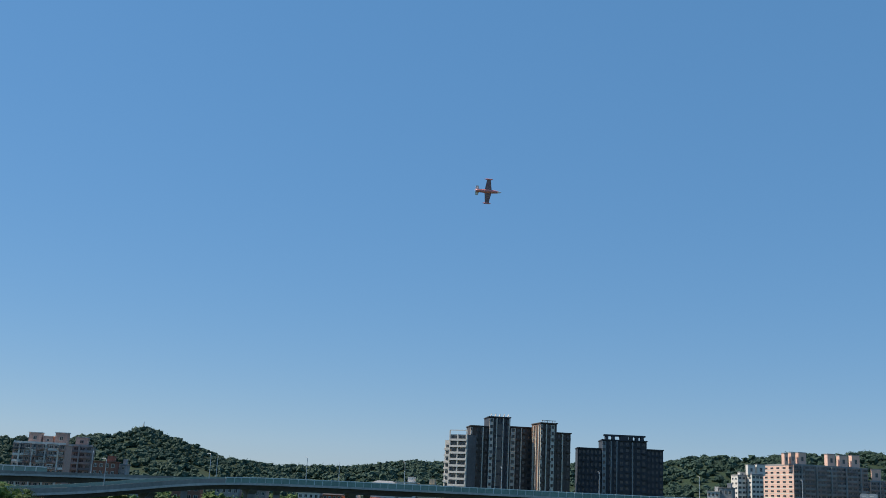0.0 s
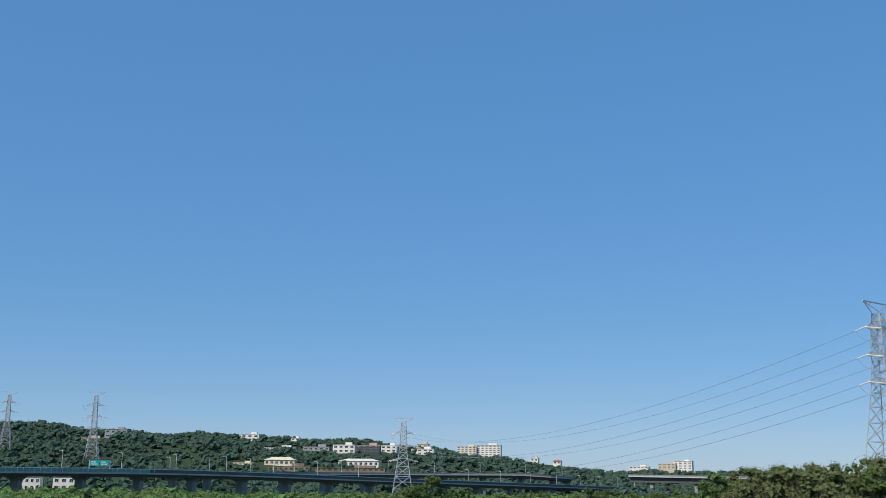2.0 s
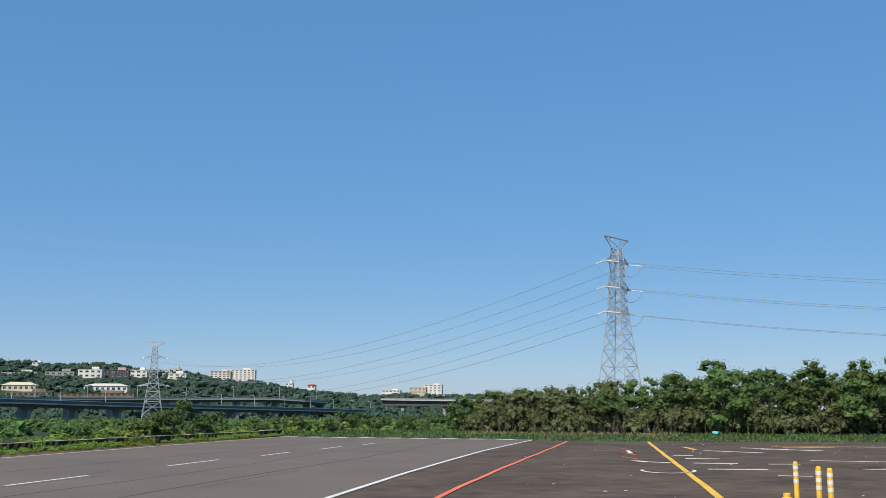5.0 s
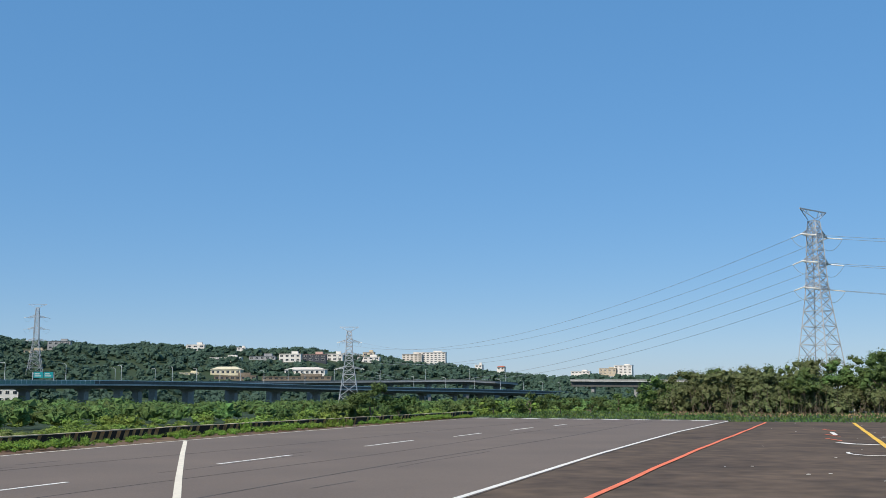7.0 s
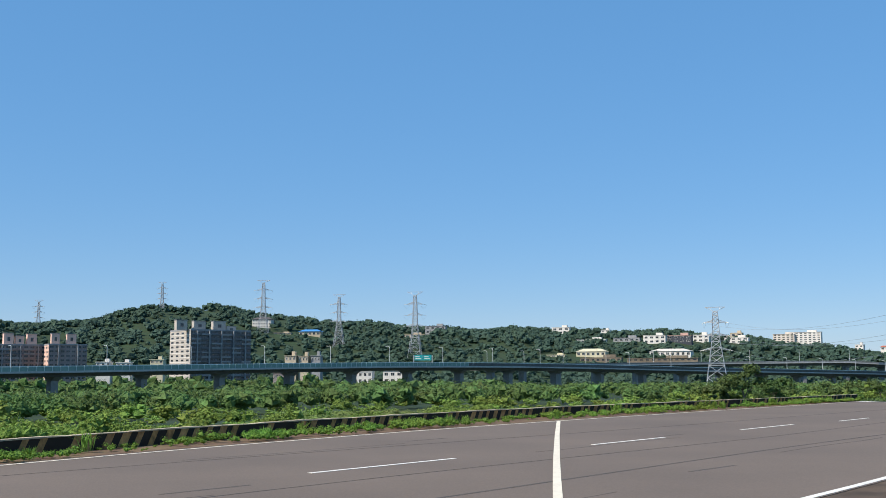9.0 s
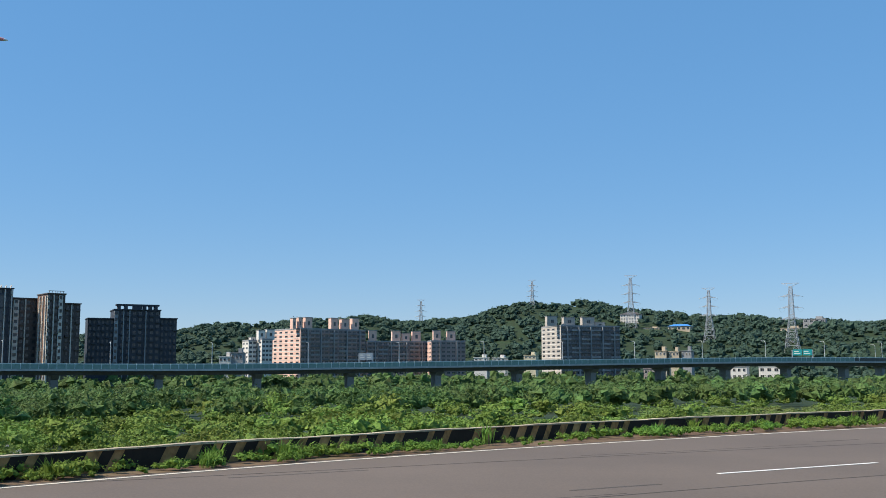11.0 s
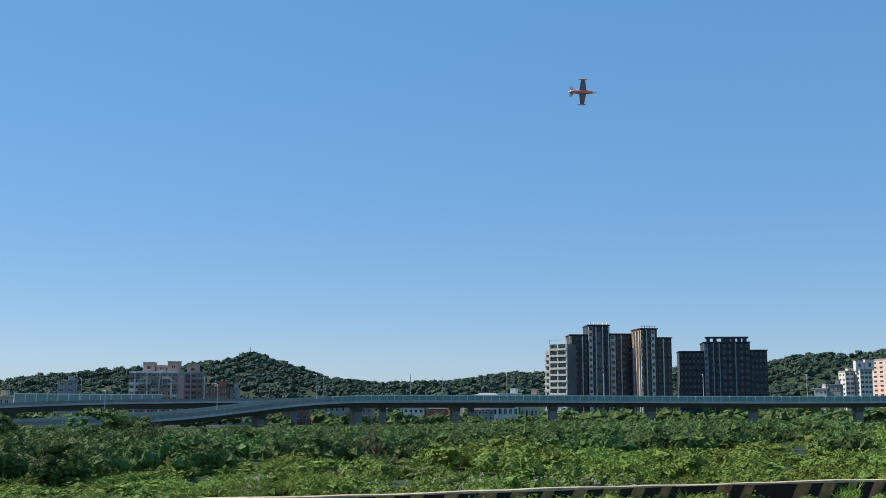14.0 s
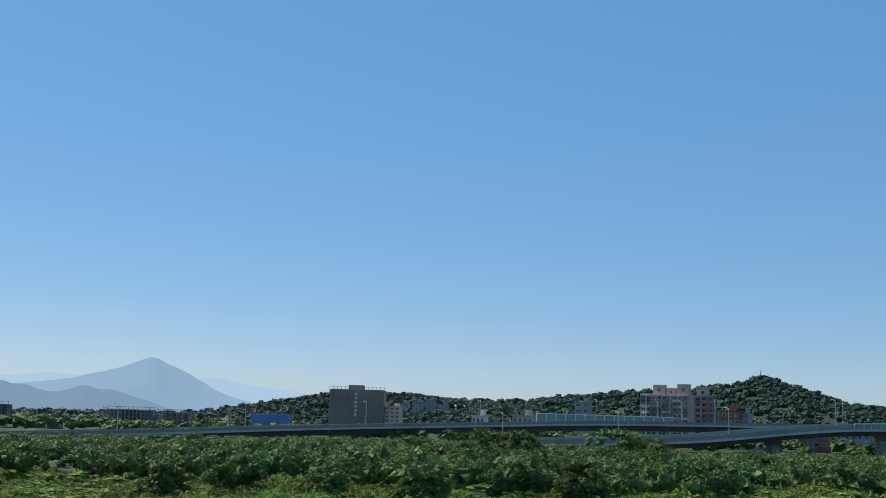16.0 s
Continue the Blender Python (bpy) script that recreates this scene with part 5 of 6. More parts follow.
# ---- vegetation ----
def woodland():
    """Crowns of the hill woods: thousands of rough leafy tops as one piece."""
    g = np.random.default_rng(11)
    n = 12800
    a = g.uniform(-104, 45, n)
    r = np.sqrt(g.uniform(800**2, 1325**2, n))
    keep = g.uniform(0, 1, n) < np.clip(0.6 + (r - 800) / 300, 0, 1)
    for a0, a1, d in CLEARINGS:
        keep &= ~((a > a0 - 0.25) & (a < a1 + 0.25) & (r > d - 15) & (r < d + 15))
    a, r = np.radians(a[keep]), r[keep]
    x, y = np.sin(a) * r, np.cos(a) * r
    size = g.uniform(4.2, 8.2, len(r)) * (0.8 + 0.4 * patchy(np.column_stack([x, y]), 40, 23))
    xyz = np.column_stack([x, y, ground_z(x, y) + size * 0.30])
    q = scatter([leaf_ball(14, 0.14, 0.85, 4, 300 + k, -0.1, 0.4, 0.3, 1.0) for k in range(8)], xyz, size, 1.0, g)
    tagged(new("hill_woods", quads_mesh("hill_woods", q, M_WOOD)), "dense dark green woods covering the hills", "woods", kind="stuff")


woodland()

BALLS = [leaf_ball(210, 0.076, 0.8, 9, 20 + k, -0.2, 0.6, 0.3) for k in range(7)]
DENSE = [leaf_ball(460, 0.058, 0.85, 11, 40 + k, -0.2, 0.65, 0.3) for k in range(7)]


def beyond_kerb(xy, margin):
    s, v = xy[:, 0] * US.x + xy[:, 1] * US.y, xy[:, 0] * UV.x + xy[:, 1] * UV.y
    return (v - kerb_v(s) + 2.0 - margin > 0) | (s > 95)


def bank(xy):
    """Where the trees begin beyond the open scrub."""
    az = np.degrees(np.arctan2(xy[:, 0], xy[:, 1]))
    return np.interp(az, [-110, -84, -66, -58, -43, -20, 5, 20], [62, 64, 64, 70, 80, 125, 165, 200]) * (0.88 + 0.35 * patchy(xy, 30, 4))


def scrub():
    g = np.random.default_rng(5)
    xy, r = sector(2500, -110, 40, 24, 200, 0.8, g)
    xy2, r2 = sector(700, -110, -57, 21, 78, 0.8, g)
    xy, r = np.concatenate([xy, xy2]), np.concatenate([r, r2])
    west = np.degrees(np.arctan2(xy[:, 0], xy[:, 1])) < -57
    size = (0.50 + 0.015 * r) * g.uniform(0.5, 1.6, len(r)) * (0.7 + 0.6 * patchy(xy, 9, 2)) * np.interp(np.degrees(np.arctan2(xy[:, 0], xy[:, 1])), [-66, -54, -22, -10], [0.55, 1.0, 1.0, 0.62])
    ok = beyond_kerb(xy, 2.4) & (g.uniform(0, 1, len(r)) < np.where(west, 0.9, 0.55) + 0.7 * patchy(xy, 14, 3))
    s, v = xy[:, 0] * US.x + xy[:, 1] * US.y, xy[:, 0] * UV.x + xy[:, 1] * UV.y
    ok &= (v - kerb_v(s) - 0.3 > size * 0.75) & ((r < bank(xy) * 1.06) | (west & (r < np.interp(np.degrees(np.arctan2(xy[:, 0], xy[:, 1])), [-84, -70, -60], [76, 76, 76]))))
    azs = np.degrees(np.arctan2(xy[:, 0], xy[:, 1]))
    field = (azs > -9) & (azs < 12.5) & (r > 66) & (r < 118 + 18 * patchy(xy, 15, 7))
    ok &= ~field | (g.uniform(0, 1, len(r)) < 0.12)
    xy, r, size = xy[ok], r[ok], size[ok]
    z = ground_z(xy[:, 0], xy[:, 1]) + size * 0.30 + np.minimum(0.9, 0.25 + 0.012 * r) * patchy(xy, 20, 8) * np.interp(np.degrees(np.arctan2(xy[:, 0], xy[:, 1])), [-66, -54, -22, -10], [0.2, 1.0, 1.0, 0.3])
    near = r < 62
    xyz = np.column_stack([xy, z])
    q = np.concatenate([scatter(DENSE, xyz[near], size[near], 0.9, g), scatter(BALLS, xyz[~near], size[~near], 0.85, g)])
    tagged(new("scrub", quads_mesh("scrub", q, M_SCRUB)), "bright green weedy scrub covering the plain", "scrub", kind="stuff")
    # open field of pale tall grass
    fxy, fr = sector(1200, -9.5, 13, 62, 132, 0.8, g)
    fs = g.uniform(0.5, 1.1, len(fr))
    fz = ground_z(fxy[:, 0], fxy[:, 1]) + 0.35 + 0.5 * patchy(fxy, 12, 9)
    tagged(new("field_grass", quads_mesh("field_grass", scatter([leaf_ball(80, 0.075, 0.6, 6, 740 + k, 0.0, 0.7, 0.3) for k in range(5)], np.column_stack([fxy, fz]), fs * 1.5, 0.7, g), M_FIELD)), "open field of pale green tall grass", "grass", kind="stuff")
    # low dense cover so that no bare soil shows
    xy, r = sector(1500, -110, 40, 22, 200, 0.8, g)
    xy2, r2 = sector(650, -110, -58, 20, 78, 0.8, g)
    xy, r = np.concatenate([xy, xy2]), np.concatenate([r, r2])
    ok = beyond_kerb(xy, 2.6)
    xy, r = xy[ok], r[ok]
    size = 0.5 + 0.02 * r
    s, v = xy[:, 0] * US.x + xy[:, 1] * US.y, xy[:, 0] * UV.x + xy[:, 1] * UV.y
    size = np.minimum(size, np.maximum(0.25, v - kerb_v(s) - 0.3))
    xyz = np.column_stack([xy, ground_z(xy[:, 0], xy[:, 1]) + 0.16 * size])
    tagged(new("low_growth", quads_mesh("low_growth", scatter([leaf_ball(70, 0.085, 0.75, 6, 700 + k, -0.5, 0.6, 0.4) for k in range(5)], xyz, np.minimum(size * 1.1, 1.5), 0.6, g), M_SCRUB)), "low green creepers between the scrub", "scrub", kind="stuff")


scrub()


def reed_plumes():
    """Pale seed heads standing over the scrub in drifts."""
    g = np.random.default_rng(77)
    xy, r = sector(520, -62, -38, 40, 60, 0.8, g)
    ok = patchy(xy, 5, 15) > 0.6
    xy = xy[ok]
    xyz = np.column_stack([xy, ground_z(xy[:, 0], xy[:, 1]) + g.uniform(1.1, 1.7, len(xy))])
    tpl = [leaf_ball(18, 0.16, 1.6, 4, 780 + k, -0.5) for k in range(4)]
    tagged(new("reed_plumes", quads_mesh("reed_plumes", scatter(tpl, xyz, g.uniform(0.07, 0.14, len(xy)), 1.0, g), M_PLUME)), "pale feathery seed heads above the scrub", "reeds", kind="stuff")


reed_plumes()


def tree_belt():
    """Bushy trees on the far side of the plain, in front of and behind the elevated road."""
    g = np.random.default_rng(9)
    xy, r = sector(3300, -110, 36, 45, 385, 0.62, g)
    az = np.degrees(np.arctan2(xy[:, 0], xy[:, 1]))
    ok = (r > bank(xy)) & beyond_kerb(xy, 5)
    xy, r, az = xy[ok], r[ok], az[ok]
    size = g.uniform(1.7, 3.6, len(r)) * (0.75 + 0.5 * patchy(xy, 26, 6)) * np.where((az < -58) & (r < 190), 1.25, np.interp(r, [100, 300], [1.0, 1.6]))
    z = ground_z(xy[:, 0], xy[:, 1])
    top = CAM_Z + r * np.tan(np.radians(np.interp(az, [-100, -90, -80, -70, -64, -60, -54, -51.5, -47, -43, -10, 5, 30], [-1.25, -1.1, -0.9, -0.9, -1.1, -0.95, -0.85, -0.75, -0.55, -0.45, -0.3, -0.15, -0.1])))
    size = np.minimum(size, np.maximum(0.6, (top - z) / 1.6))
    z = z + size * 0.62
    xyz = np.column_stack([xy, z])
    near = r < 140
    q = np.concatenate([scatter([leaf_ball(340, 0.058, 0.95, 12, 60 + k, -0.3, 0.5, 0.3) for k in range(6)], xyz[near], size[near], 1.0, g),
                        scatter([leaf_ball(95, 0.090, 0.9, 8, 70 + k, -0.2, 0.5, 0.3, 0.75) for k in range(7)], xyz[~near], size[~near], 1.0, g)])
    tagged(new("tree_belt", quads_mesh("tree_belt", q, M_TREE)),
           "belt of dark green bushy trees before the viaduct", "trees", kind="stuff")
    xy, r = sector(260, -46, -6.2, 560, 628, 1.0, g)
    size = g.uniform(5.0, 7.6, len(r))
    z = ground_z(xy[:, 0], xy[:, 1]) + size * 0.75
    tagged(new("trees_before_houses", quads_mesh("trees_before_houses", scatter([leaf_ball(70, 0.09, 1.0, 7, 760 + k, -0.2, 0.5, 0.3, 0.85) for k in range(5)], np.column_stack([xy, z]), size, 1.0, g), M_TREE)),
           "dark green trees before the houses under the viaduct", "trees", kind="stuff")
    xy, r = sector(1500, -108, 40, 400, 800, 1.0, g)
    a2 = np.degrees(np.arctan2(xy[:, 0], xy[:, 1]))
    size = g.uniform(4.0, 6.5, len(r)) * np.where((a2 > -46) & (a2 < 3), 1.35, 1.0)
    z = ground_z(xy[:, 0], xy[:, 1]) + size * 0.5
    tagged(new("far_trees", quads_mesh("far_trees", scatter([leaf_ball(36, 0.11, 0.9, 6, 720 + k, -0.1, 0.45, 0.3, 0.9) for k in range(5)], np.column_stack([xy, z]), size, 0.8, g), M_TREE)),
           "dark green trees beyond the viaduct", "trees", kind="stuff")


tree_belt()


def limbs(g, rnd, p, d, length, radius, level):
    """A tapered branch that forks; returns its ends."""
    q = p + d * length
    mid = p.lerp(q, 0.5) + Vector(rnd.normal(size=3)) * length * 0.06
    g.tube([p, mid, q], [radius, radius * 0.8, radius * 0.6], 6, cap=False)
    if level == 0:
        return [q]
    ends = []
    for _ in range(3):
        e = (d + Vector(rnd.normal(size=3)) * 0.55 + Vector((0, 0, 0.12))).normalized()
        ends += limbs(g, rnd, q, e, length * rnd.uniform(0.6, 0.85), radius * 0.55, level - 1)
    return ends


def tree(p, height, spread, label, seed, mat, leaf=0.10, leaves=1700, clumps=13, category="tree", name="tree", group="", low=0.25):
    """Trunk and limbs with a crown of leafy clumps of uneven size."""
    rnd = np.random.default_rng(seed)
    ob = thing(name, Matrix.Translation(p), label, category, group)
    g = Geo()
    ends = limbs(g, rnd, Vector((0, 0, -0.2)), Vector((rnd.normal() * 0.12, rnd.normal() * 0.12, 1)).normalized(), height * 0.27, height * 0.024 + 0.02, 2)
    part("trunk", g, M_BARK, ob)
    n = clumps
    c = rnd.normal(size=(n, 3))
    c /= np.linalg.norm(c, axis=1)[:, None]
    c *= rnd.uniform(0.35, 0.85, (n, 1))
    c[:, 0] *= spread
    c[:, 1] *= spread
    c[:, 2] = height * (0.5 + low * 0.5) + c[:, 2] * height * (0.5 - low * 0.5)
    ends = np.array([tuple(e) for e in ends])
    c = np.concatenate([c, ends[: max(2, n // 4)]])
    size = rnd.uniform(0.26, 0.5, len(c)) * min(spread * 1.15, height * 0.62)
    top = height - size * 0.75
    c[:, 2] = np.clip(c[:, 2], size * 0.5, np.maximum(top, size * 0.55))
    k = max(20, leaves // len(c))
    tpl = [leaf_ball(k, leaf / (0.4 * spread), 0.85, 7, seed * 7 + j, -0.3, 0.38, 0.25) for j in range(4)]
    part("crown", quads_mesh("crown", scatter(tpl, c, size, 1.0, rnd), mat), None, ob)
    return ob


# hedge of wild trees past the end of the apron
g = np.random.default_rng(21)
k = 0
for row, (off, tall) in enumerate(((0.0, 1.0), (3.6, 1.0), (8.0, 1.02))):
    for v in np.arange(13.5 - row * 0.8, -42, -2.9 + 0.3 * row):
        if row == 0 and abs(v + 1.9) < 1.3:
            continue
        s = float(np.interp(v, [-40, -11, 9, 15], [72, 77.5, 82.5, 88])) + off + g.uniform(-0.7, 0.7)
        h = float(np.interp(v, [-40, -14, -6, -3, -0.5, 2, 6, 10, 14], [6.0, 6.0, 6.0, 5.8, 5.0, 4.6, 4.3, 4.2, 3.4])) * tall * g.uniform(0.82, 1.0)
        p = run(s, v + g.uniform(-0.5, 0.5))
        p.z = ground_at(p)
        tree(p, h, g.uniform(1.9, 2.6), "leafy wild tree in an overgrown hedge", 200 + k, (M_HEDGE if (k * 5) % 3 else M_TREE) if v < -0.5 or k % 4 == 0 else M_THICKET, 0.07, 2400, 20, group="hedge trees", low=-0.1)
        k += 1
# undergrowth that fills the hedge down to the ground
n = 860
vv = g.uniform(-42, 14, n)
ss = np.interp(vv, [-40, -11, 9, 15], [71.6, 77.0, 82.0, 87.5]) + g.uniform(-0.6, 5.0, n)
hole = (np.abs(vv + 1.9) < 1.1) & (ss < np.interp(vv, [-40, -11, 9, 15], [72, 77.5, 82.5, 88]) + 3)
vv, ss = vv[~hole], ss[~hole]
rad = g.uniform(0.7, 1.5, len(vv))
xyz = np.column_stack([US.x * ss + UV.x * vv, US.y * ss + UV.y * vv, rad * g.uniform(0.3, 0.95, len(vv)) - 0.1])
tagged(new("undergrowth", quads_mesh("undergrowth", scatter([leaf_ball(150, 0.084, 0.95, 8, 500 + j, -0.2, 0.7, 0.2) for j in range(5)], xyz, rad, 1.0, g), M_THICKET)), "leafy undergrowth along the foot of the hedge", "undergrowth", kind="stuff")
# single shrubs and trees beside the runway's far end
for az, d, top_el, spread, lab in ((15.7, 59.5, 0.72, 1.9, "broad-leaved shrub standing behind the kerb"), (17.2, 61.5, 0.1, 1.3, "green shrub behind the kerb"), (14.2, 60.5, -0.2, 1.1, "small green shrub behind the kerb"),
                                   (24.4, 78, 0.35, 2.6, "leafy bush past the runway's end"), (26.0, 82, 0.1, 2.3, "leafy bush past the runway's end"), (22.4, 80, -0.1, 2.0, "low leafy bush past the runway's end"),
                                   (20.3, 78, -0.25, 1.9, "low leafy bush past the runway's end"), (29.1, 92, 0.40, 2.6, "dark green tree before the far bridge"), (31.0, 90, 0.35, 2.0, "green tree beside the hedge"),
                                   (27.6, 84, -0.2, 2.0, "low green bush past the runway"), (10.9, 58, -0.75, 0.9, "small big-leaved shrub behind the kerb"), (32.4, 88, 0.9, 2.0, "tall bush at the hedge's end")):
    p = polar(az, d)
    p.z = ground_at(p)
    tree(p, max(0.8, rise(top_el, d) - p.z), spread, lab, int(az * 10) + 400, M_HEDGE if az != 29.1 else M_TREE, 0.10, 2600, 13, "shrub", "shrub", low=-0.05)
# taller trees of the belt that stand out against the elevated road
for az, d, el, spread, tall, lab in ((-68.4, 96, -0.15, 3.3, 5.6, "large dark round-topped tree on the plain"), (-70.6, 92, -1.0, 2.2, 4.6, "dark tree beside a larger one"), (-66.6, 94, -1.1, 1.6, 4.2, "small dark tree beside a larger one"),
                                     (-76.8, 94, -0.37, 2.8, 5.4, "large green tree with a broad crown"), (-74.3, 96, -0.45, 1.7, 5.2, "dark green tree with a lumpy crown"), (-80.0, 90, -0.93, 2.3, 4.6, "dark round tree with dense leaves"),
                                     (-72.6, 88, -1.15, 1.9, 4.2, "green tree in the belt"), (-78.4, 86, -1.3, 1.8, 4.2, "green tree in the belt"), (-82.6, 86, -1.35, 2.0, 4.0, "green bushy tree in the belt"),
                                     (-85.0, 84, -1.25, 2.1, 4.2, "dark tree in the belt"), (-87.4, 82, -1.35, 2.0, 4.0, "green tree in the belt"), (-90.2, 84, -0.88, 2.5, 4.6, "dark lumpy tree before the road"),
                                     (-93.2, 84, -1.35, 2.1, 4.0, "green tree before the road"), (-96.3, 82, -1.6, 2.2, 4.0, "green tree before the road"), (-99.6, 82, -1.5, 2.4, 4.2, "dark green tree before the road"),
                                     (-103.0, 80, -1.4, 2.4, 4.2, "green tree before the road"), (-64.2, 100, -1.25, 1.8, 3.8, "low green tree before the ramp"), (-61.8, 104, -1.05, 2.0, 4.0, "green tree before the ramp"),
                                     (-88.9, 62, -2.2, 1.5, 3.0, "low leafy tree at the edge of the scrub"), (-84.0, 60, -2.3, 1.5, 3.0, "low leafy tree at the edge of the scrub"), (-79.2, 62, -2.2, 1.4, 3.0, "low leafy tree at the edge of the scrub"),
                                     (-74.6, 66, -1.9, 1.6, 3.2, "low leafy tree at the edge of the scrub"), (-71.0, 64, -2.0, 1.4, 3.0, "low leafy tree at the edge of the scrub"), (-92.6, 60, -2.4, 1.5, 3.0, "low leafy tree at the edge of the scrub")):
    p = polar(az, d)
    p.z = min(ground_at(p), rise(el, d) - tall * 0.6)
    tree(p, rise(el + 0.1, d) - p.z, spread * 1.35, lab, int(-az * 10), M_TREE, 0.13, 5200, 26, low=-0.05)


def bare_tree(p, h, label, seed):
    rnd = np.random.default_rng(seed)
    ob = thing("bare_tree", Matrix.Translation(p), label, "tree")
    g = Geo()
    limbs(g, rnd, Vector((0, 0, -0.2)), Vector((0.1, 0, 1)).normalized(), h * 0.3, h * 0.03, 2)
    part("trunk", g, M_DRY, ob)
    tw = Geo()
    for _ in range(9):
        d = Vector((rnd.normal(), rnd.normal(), abs(rnd.normal()) * 0.7 + 0.5)).normalized()
        limbs(tw, rnd, Vector((0.03, 0, h * rnd.uniform(0.15, 0.5))), d, h * rnd.uniform(0.2, 0.34), 0.05, 2)
    part("crown", tw, M_DRY, ob)


for az, d, el, h, lab, sd in ((-55.2, 80, -0.82, 3.6, "bare dead tree with pale branches in the scrub", 5), (-66.0, 92, -0.95, 2.6, "bare grey tree beside a dark leafy one", 8)):
    p = polar(az, d)
    p.z = min(ground_at(p), rise(el, d) - h)
    bare_tree(p, rise(el, d) - p.z, lab, sd)


def kerb_plants():
    g = np.random.default_rng(31)
    n = 1950
    s = np.concatenate([g.uniform(-30, 66, n - 450), g.uniform(-24, 2, 450)])
    band = g.uniform(0.22, 0.97, n)
    dens = 0.5 + 0.5 * np.sin(s * 0.55 + 0.6) * np.sin(s * 0.21 + 2)
    ok = g.uniform(0, 1, n) < 0.38 + 0.8 * dens
    s, band = s[ok], band[ok]
    v = edge_v(s) + band * (kerb_v(s) - edge_v(s))
    size = g.uniform(0.10, 0.27, len(s)) * (0.65 + 0.6 * dens[ok])
    xyz = np.column_stack([US.x * s + UV.x * v, US.y * s + UV.y * v, size * 0.45])
    tagged(new("kerb_weeds", quads_mesh("kerb_weeds", scatter([leaf_ball(90, 0.105, 0.8, 6, 90 + j, -0.1) for j in range(6)], xyz, size, 1.0, g), M_GRASS)),
           "leafy weeds growing between runway and kerb", "weeds", kind="stuff")
    # grass tufts: long bent blades
    blades = []
    for s0, b0, hgt in [(float(a), float(b), float(h)) for a, b, h in zip(g.uniform(-30, 66, 58), g.uniform(0.3, 0.95, 58), g.uniform(0.22, 0.5, 58))]:
        c = run(s0, float(edge_v(s0) + b0 * (kerb_v(s0) - edge_v(s0))))
        m = 34
        a = g.uniform(0, 6.28, m)
        lean = g.uniform(0.15, 0.8, m) * hgt
        base = np.column_stack([c.x + g.normal(size=m) * 0.06, c.y + g.normal(size=m) * 0.06, np.zeros(m)])
        d = np.column_stack([np.cos(a), np.sin(a), np.zeros(m)])
        side = np.column_stack([-np.sin(a), np.cos(a), np.zeros(m)]) * 0.014
        tip = base + d * lean[:, None] + np.array([0, 0, 1]) * (hgt * g.uniform(0.6, 1.1, m))[:, None]
        mid = base + d * lean[:, None] * 0.35 + np.array([0, 0, 1]) * (hgt * 0.6)
        blades.append(np.stack([base - side, mid - side, tip, mid + side], 1))
    tagged(new("grass_tufts", quads_mesh("grass_tufts", np.concatenate(blades), M_GRASS)), "tufts of long grass along the kerb", "grass", kind="stuff")


kerb_plants()


def end_grass():
    """Rough grass and straw between the asphalt and the hedge."""
    g = np.random.default_rng(33)
    n = 20000
    v = g.uniform(-42, 24, n)
    s0 = np.where(v > 5.7, 61.2 + (v - 5.7) * 0.26, 57.0 + (v + 10) * 0.03)
    s1 = np.interp(v, [-40, -11, 9, 15, 24], [73, 79, 84, 90, 90])
    s = s0 + (s1 - s0) * g.uniform(0, 1, n) ** 1.1
    hgt = g.uniform(0.04, 0.17, n) * (0.6 + 0.8 * np.sin(v * 0.9 + s * 0.5) ** 2)
    a = g.uniform(0, 6.28, n)
    base = np.column_stack([US.x * s + UV.x * v, US.y * s + UV.y * v, np.full(n, -0.03)])
    d = np.column_stack([np.cos(a), np.sin(a), np.zeros(n)])
    side = np.column_stack([-np.sin(a), np.cos(a), np.zeros(n)]) * 0.045
    tip = base + d * (hgt * 0.5)[:, None] + np.array([0, 0, 1]) * hgt[:, None]
    mid = base + d * (hgt * 0.15)[:, None] + np.array([0, 0, 1]) * (hgt * 0.55)[:, None]
    q = np.stack([base - side, mid - side, tip, mid + side], 1)
    t = (s - s0) / (s1 - s0)
    dry = (t > 0.5 + 0.12 * np.sin(v)) & (g.uniform(0, 1, n) < 0.55) & (v > -3) & (v < 12)
    tagged(new("rough_grass", quads_mesh("rough_grass", q[~dry], M_ROUGH)), "rough green grass past the asphalt's end", "grass", kind="stuff")
    tagged(new("dry_straw", quads_mesh("dry_straw", q[dry], M_DRY)), "dry straw and cut stalks under the hedge", "straw", kind="stuff")
    # bare stalks standing before the hedge
    st = Geo()
    for _ in range(260):
        v0 = g.uniform(-16, 13) if _ % 3 else g.uniform(0, 11)
        p = run(float(np.interp(v0, [-11, 9, 15], [76.6, 81.6, 87])) + g.uniform(-1.2, 0.6), v0)
        h = g.uniform(0.5, 2.3)
        q = p + Vector((g.normal() * 0.35, g.normal() * 0.35, h))
        m = p.lerp(q, 0.55) + Vector((g.normal() * 0.08, g.normal() * 0.08, 0.05))
        st.tube([p, m, q], [0.011, 0.009, 0.005], 4)
    tagged(part("bare_stalks", st, M_BARK), "bare pale stalks in front of the hedge", "stalks", kind="stuff")


end_grass()

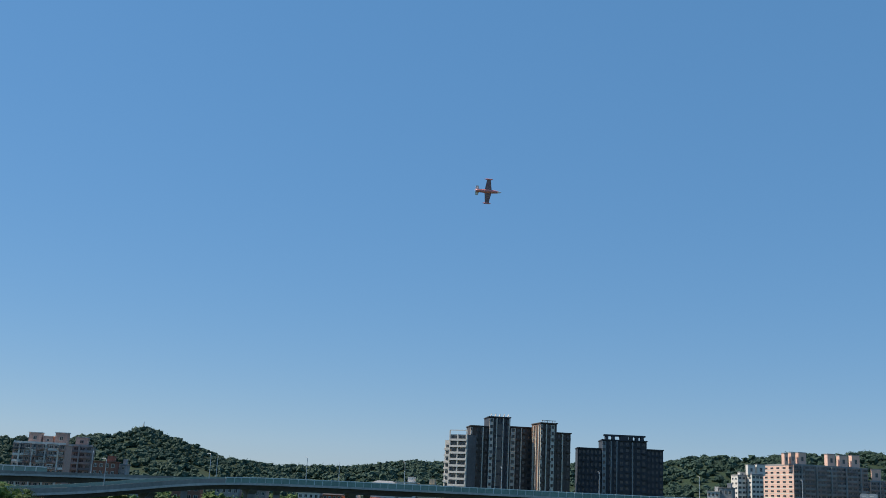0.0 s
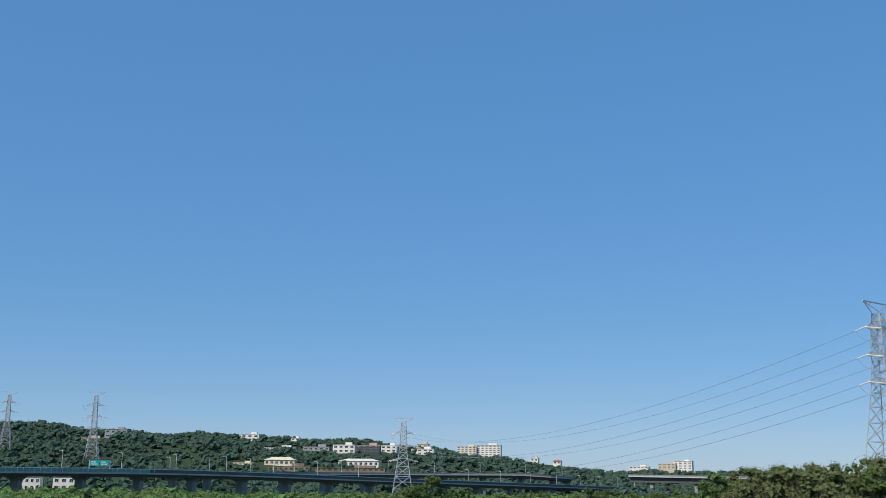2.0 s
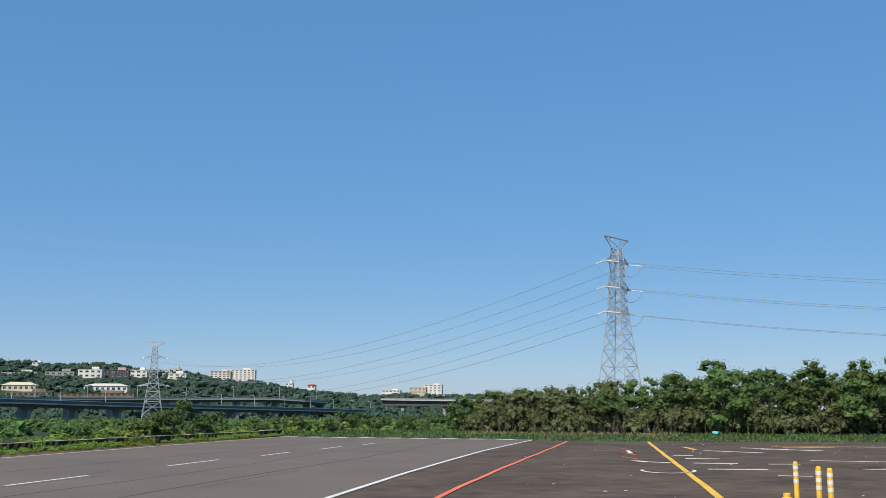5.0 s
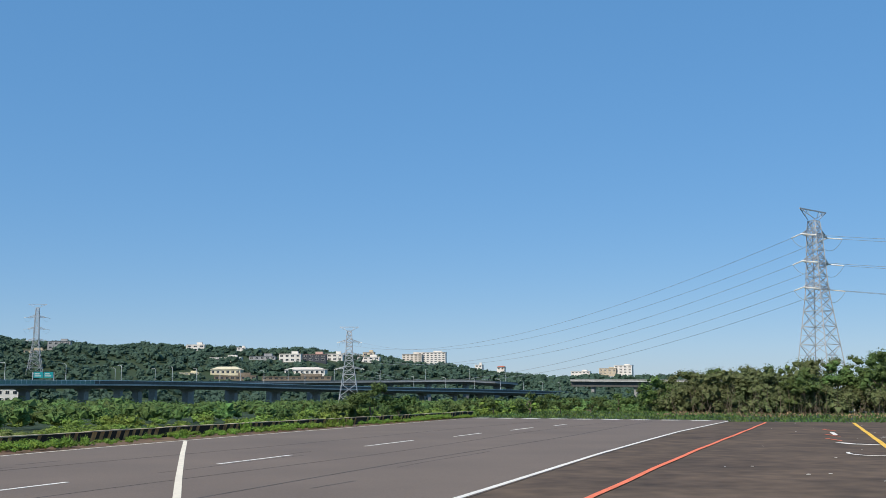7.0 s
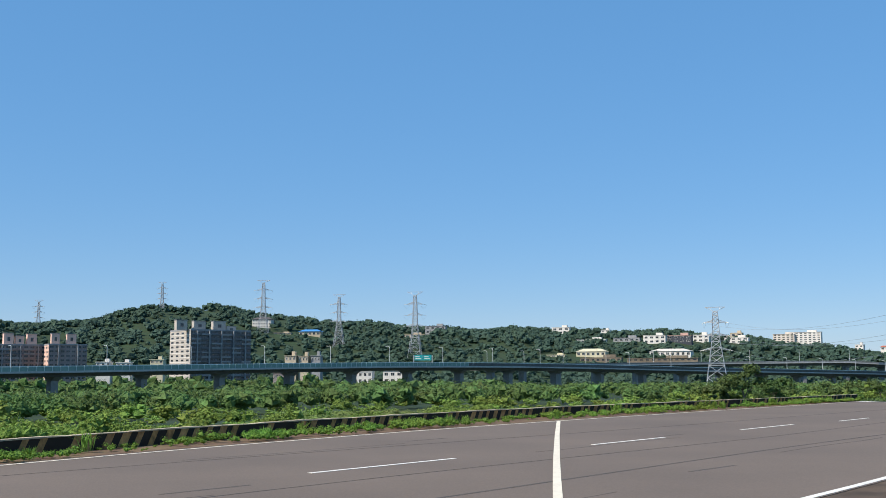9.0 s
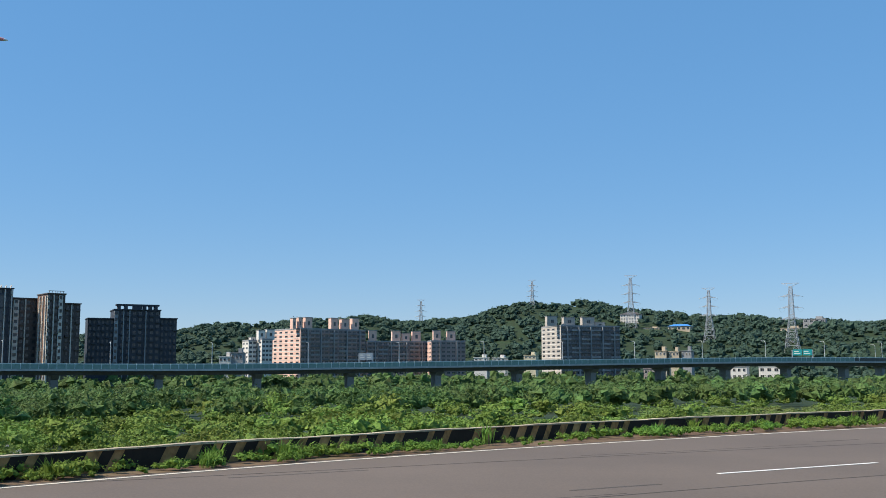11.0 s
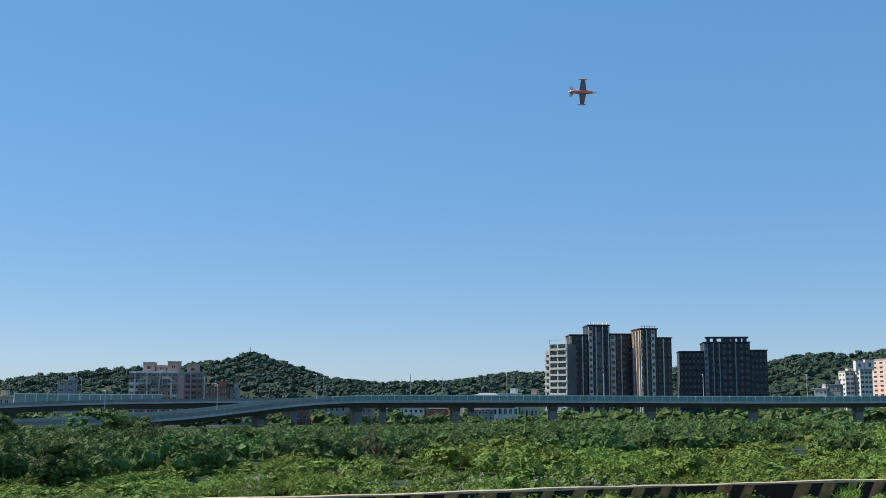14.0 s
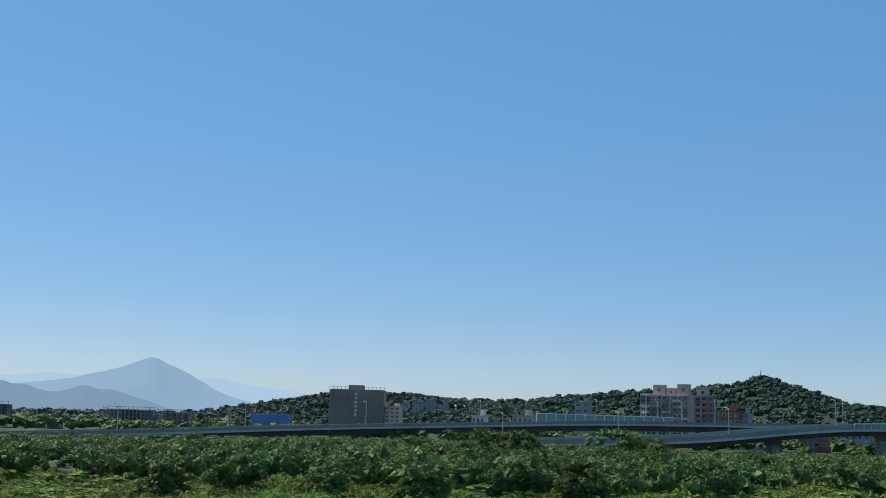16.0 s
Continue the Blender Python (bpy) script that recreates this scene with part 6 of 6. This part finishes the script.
# ---- small things ----
def bollard(p, lean, label, h=0.75):
    ob = thing("bollard", Matrix.LocRotScale(p, Euler((radians(lean), 0, 0)), None), label, "bollard", "bollards on the apron")
    part("base", Geo().tube([(0, 0, 0), (0, 0, 0.03), (0, 0, 0.07)], [0.13, 0.125, 0.06], 14), M_YELLOW, ob)
    part("post", Geo().tube([(0, 0, 0.06), (0, 0, h - 0.03), (0, 0, h)], [0.042, 0.042, 0.03], 14), M_YELLOW, ob, smooth=False)
    for z in (h - 0.32, h - 0.21, h - 0.10):
        part("reflective_band", Geo().tube([(0, 0, z - 0.03), (0, 0, z + 0.03)], [0.0445, 0.0445], 14), M_WHITE, ob, "white reflective band")


bollard(polar(48.22, 18.9, 0.010), 0, "yellow plastic bollard with white reflective bands")
bollard(polar(49.28, 17.4, 0.010), 1, "yellow plastic bollard with white reflective bands")
bollard(polar(49.85, 16.9, 0.010), 0, "yellow plastic bollard with white bands and orange cap")
b = thing("broken_bollard", Matrix.Translation(polar(47.74, 20.2, 0.010)), "broken yellow bollard stub on the dark asphalt", "bollard")
part("foot", Geo().tube([(0, 0, 0), (0, 0, 0.03), (0, 0, 0.06)], [0.14, 0.13, 0.075], 14), M_YELLOW, b)
part("stub", Geo().tube([(0, 0, 0.055), (0, 0, 0.13), (0, 0, 0.135)], [0.06, 0.07, 0.06], 14), M_YELLOW, b)

# crumpled greenish sheet in the grass under the hedge
p = polar(44.35, 74)
bag = Geo()
for i in range(6):
    a0, a1 = i * math.pi / 5 - 0.3, (i + 1) * math.pi / 5 - 0.3
    bag.hexa([(math.cos(a) * r, y, max(0, math.sin(a)) * r * 0.8) for y in (-0.35, 0.3) for a, r in ((a0, 0.42), (a1, 0.42), (a1, 0.38), (a0, 0.38))])
M_SHEET = material("turquoise_sheet", (0.12, 0.55, 0.5), 0.5, 0.3, 6, 1, 0.3)
tagged(part("plastic_sheet", bag, M_SHEET), "crumpled turquoise plastic sheet in the grass", "sheet").matrix_world = Matrix.LocRotScale((p.x, p.y, 0.05), Euler((0.1, 0.2, 0.5)), Vector((0.6, 0.6, 0.6)))


def jet(p, m):
    """A model jet: fuselage, straight wings with tip tanks, twin tail."""
    ob = thing("model_jet", Matrix.Translation(p) @ m, "red and white radio-controlled model jet in flight", "model aircraft")
    part("fuselage", Geo().tube([(-0.74, 0, 0), (-0.6, 0, 0.01), (-0.2, 0, 0.02), (0.25, 0, 0.02), (0.6, 0, 0), (0.8, 0, -0.02)], [0.06, 0.1, 0.125, 0.12, 0.08, 0.015], 12), M_PLRED, ob, smooth=True)
    part("nose_cone", Geo().tube([(0.62, 0, 0), (0.78, 0, -0.015), (0.86, 0, -0.02)], [0.081, 0.04, 0.006], 12), M_PLWHITE, ob)
    part("canopy", Geo().tube([(0.0, 0, 0.1), (0.16, 0, 0.15), (0.36, 0, 0.11), (0.46, 0, 0.06)], [0.02, 0.06, 0.06, 0.02], 10), M_PLDARK, ob)
    for s in (-1, 1):
        w = Geo()
        w.hexa([(-0.18, s * 0.1, -0.03), (0.24, s * 0.1, -0.03), (0.14, s * 0.72, 0.0), (-0.10, s * 0.72, 0.0), (-0.18, s * 0.1, 0.0), (0.24, s * 0.1, 0.005), (0.14, s * 0.72, 0.02), (-0.10, s * 0.72, 0.015)])
        # shade on the wing is put into its dark colour
        wing = part("wing", w, M_PLDARK, ob)
        part("tip_tank", Geo().tube([(-0.26, s * 0.74, 0.01), (-0.12, s * 0.74, 0.01), (0.16, s * 0.74, 0.01), (0.27, s * 0.74, 0.01)], [0.012, 0.045, 0.045, 0.01], 8), M_PLRED, wing)
        t = Geo()
        t.hexa([(-0.76, s * 0.04, 0.05), (-0.52, s * 0.04, 0.05), (-0.58, s * 0.3, 0.07), (-0.74, s * 0.3, 0.07), (-0.76, s * 0.04, 0.065), (-0.52, s * 0.04, 0.065), (-0.58, s * 0.3, 0.08), (-0.74, s * 0.3, 0.08)])
        part("tailplane", t, M_PLWHITE, ob)
    f = Geo().hexa([(-0.8, -0.012, 0.05), (-0.46, -0.012, 0.08), (-0.46, 0.012, 0.08), (-0.8, 0.012, 0.05), (-0.84, -0.006, 0.36), (-0.7, -0.006, 0.36), (-0.7, 0.006, 0.36), (-0.84, 0.006, 0.36)])
    part("tail_fin", f, M_PLWHITE, ob)


# flying along the far side, banked steeply with its belly to the field
jp = polar(-44.07, 62)
jp.z = rise(16.51, 62)
ahead, above = direction(-44.07 + 90), Vector((0, 0, math.cos(radians(16.5)))) - direction(-44.07) * math.sin(radians(16.5))
nose = (ahead - above * 0.06).normalized()
wing_way = (-above - ahead * -0.28).normalized()
keel = nose.cross(wing_way).normalized()
turn = Matrix((nose, keel.cross(nose), keel)).transposed().to_4x4()
jet(jp, turn)
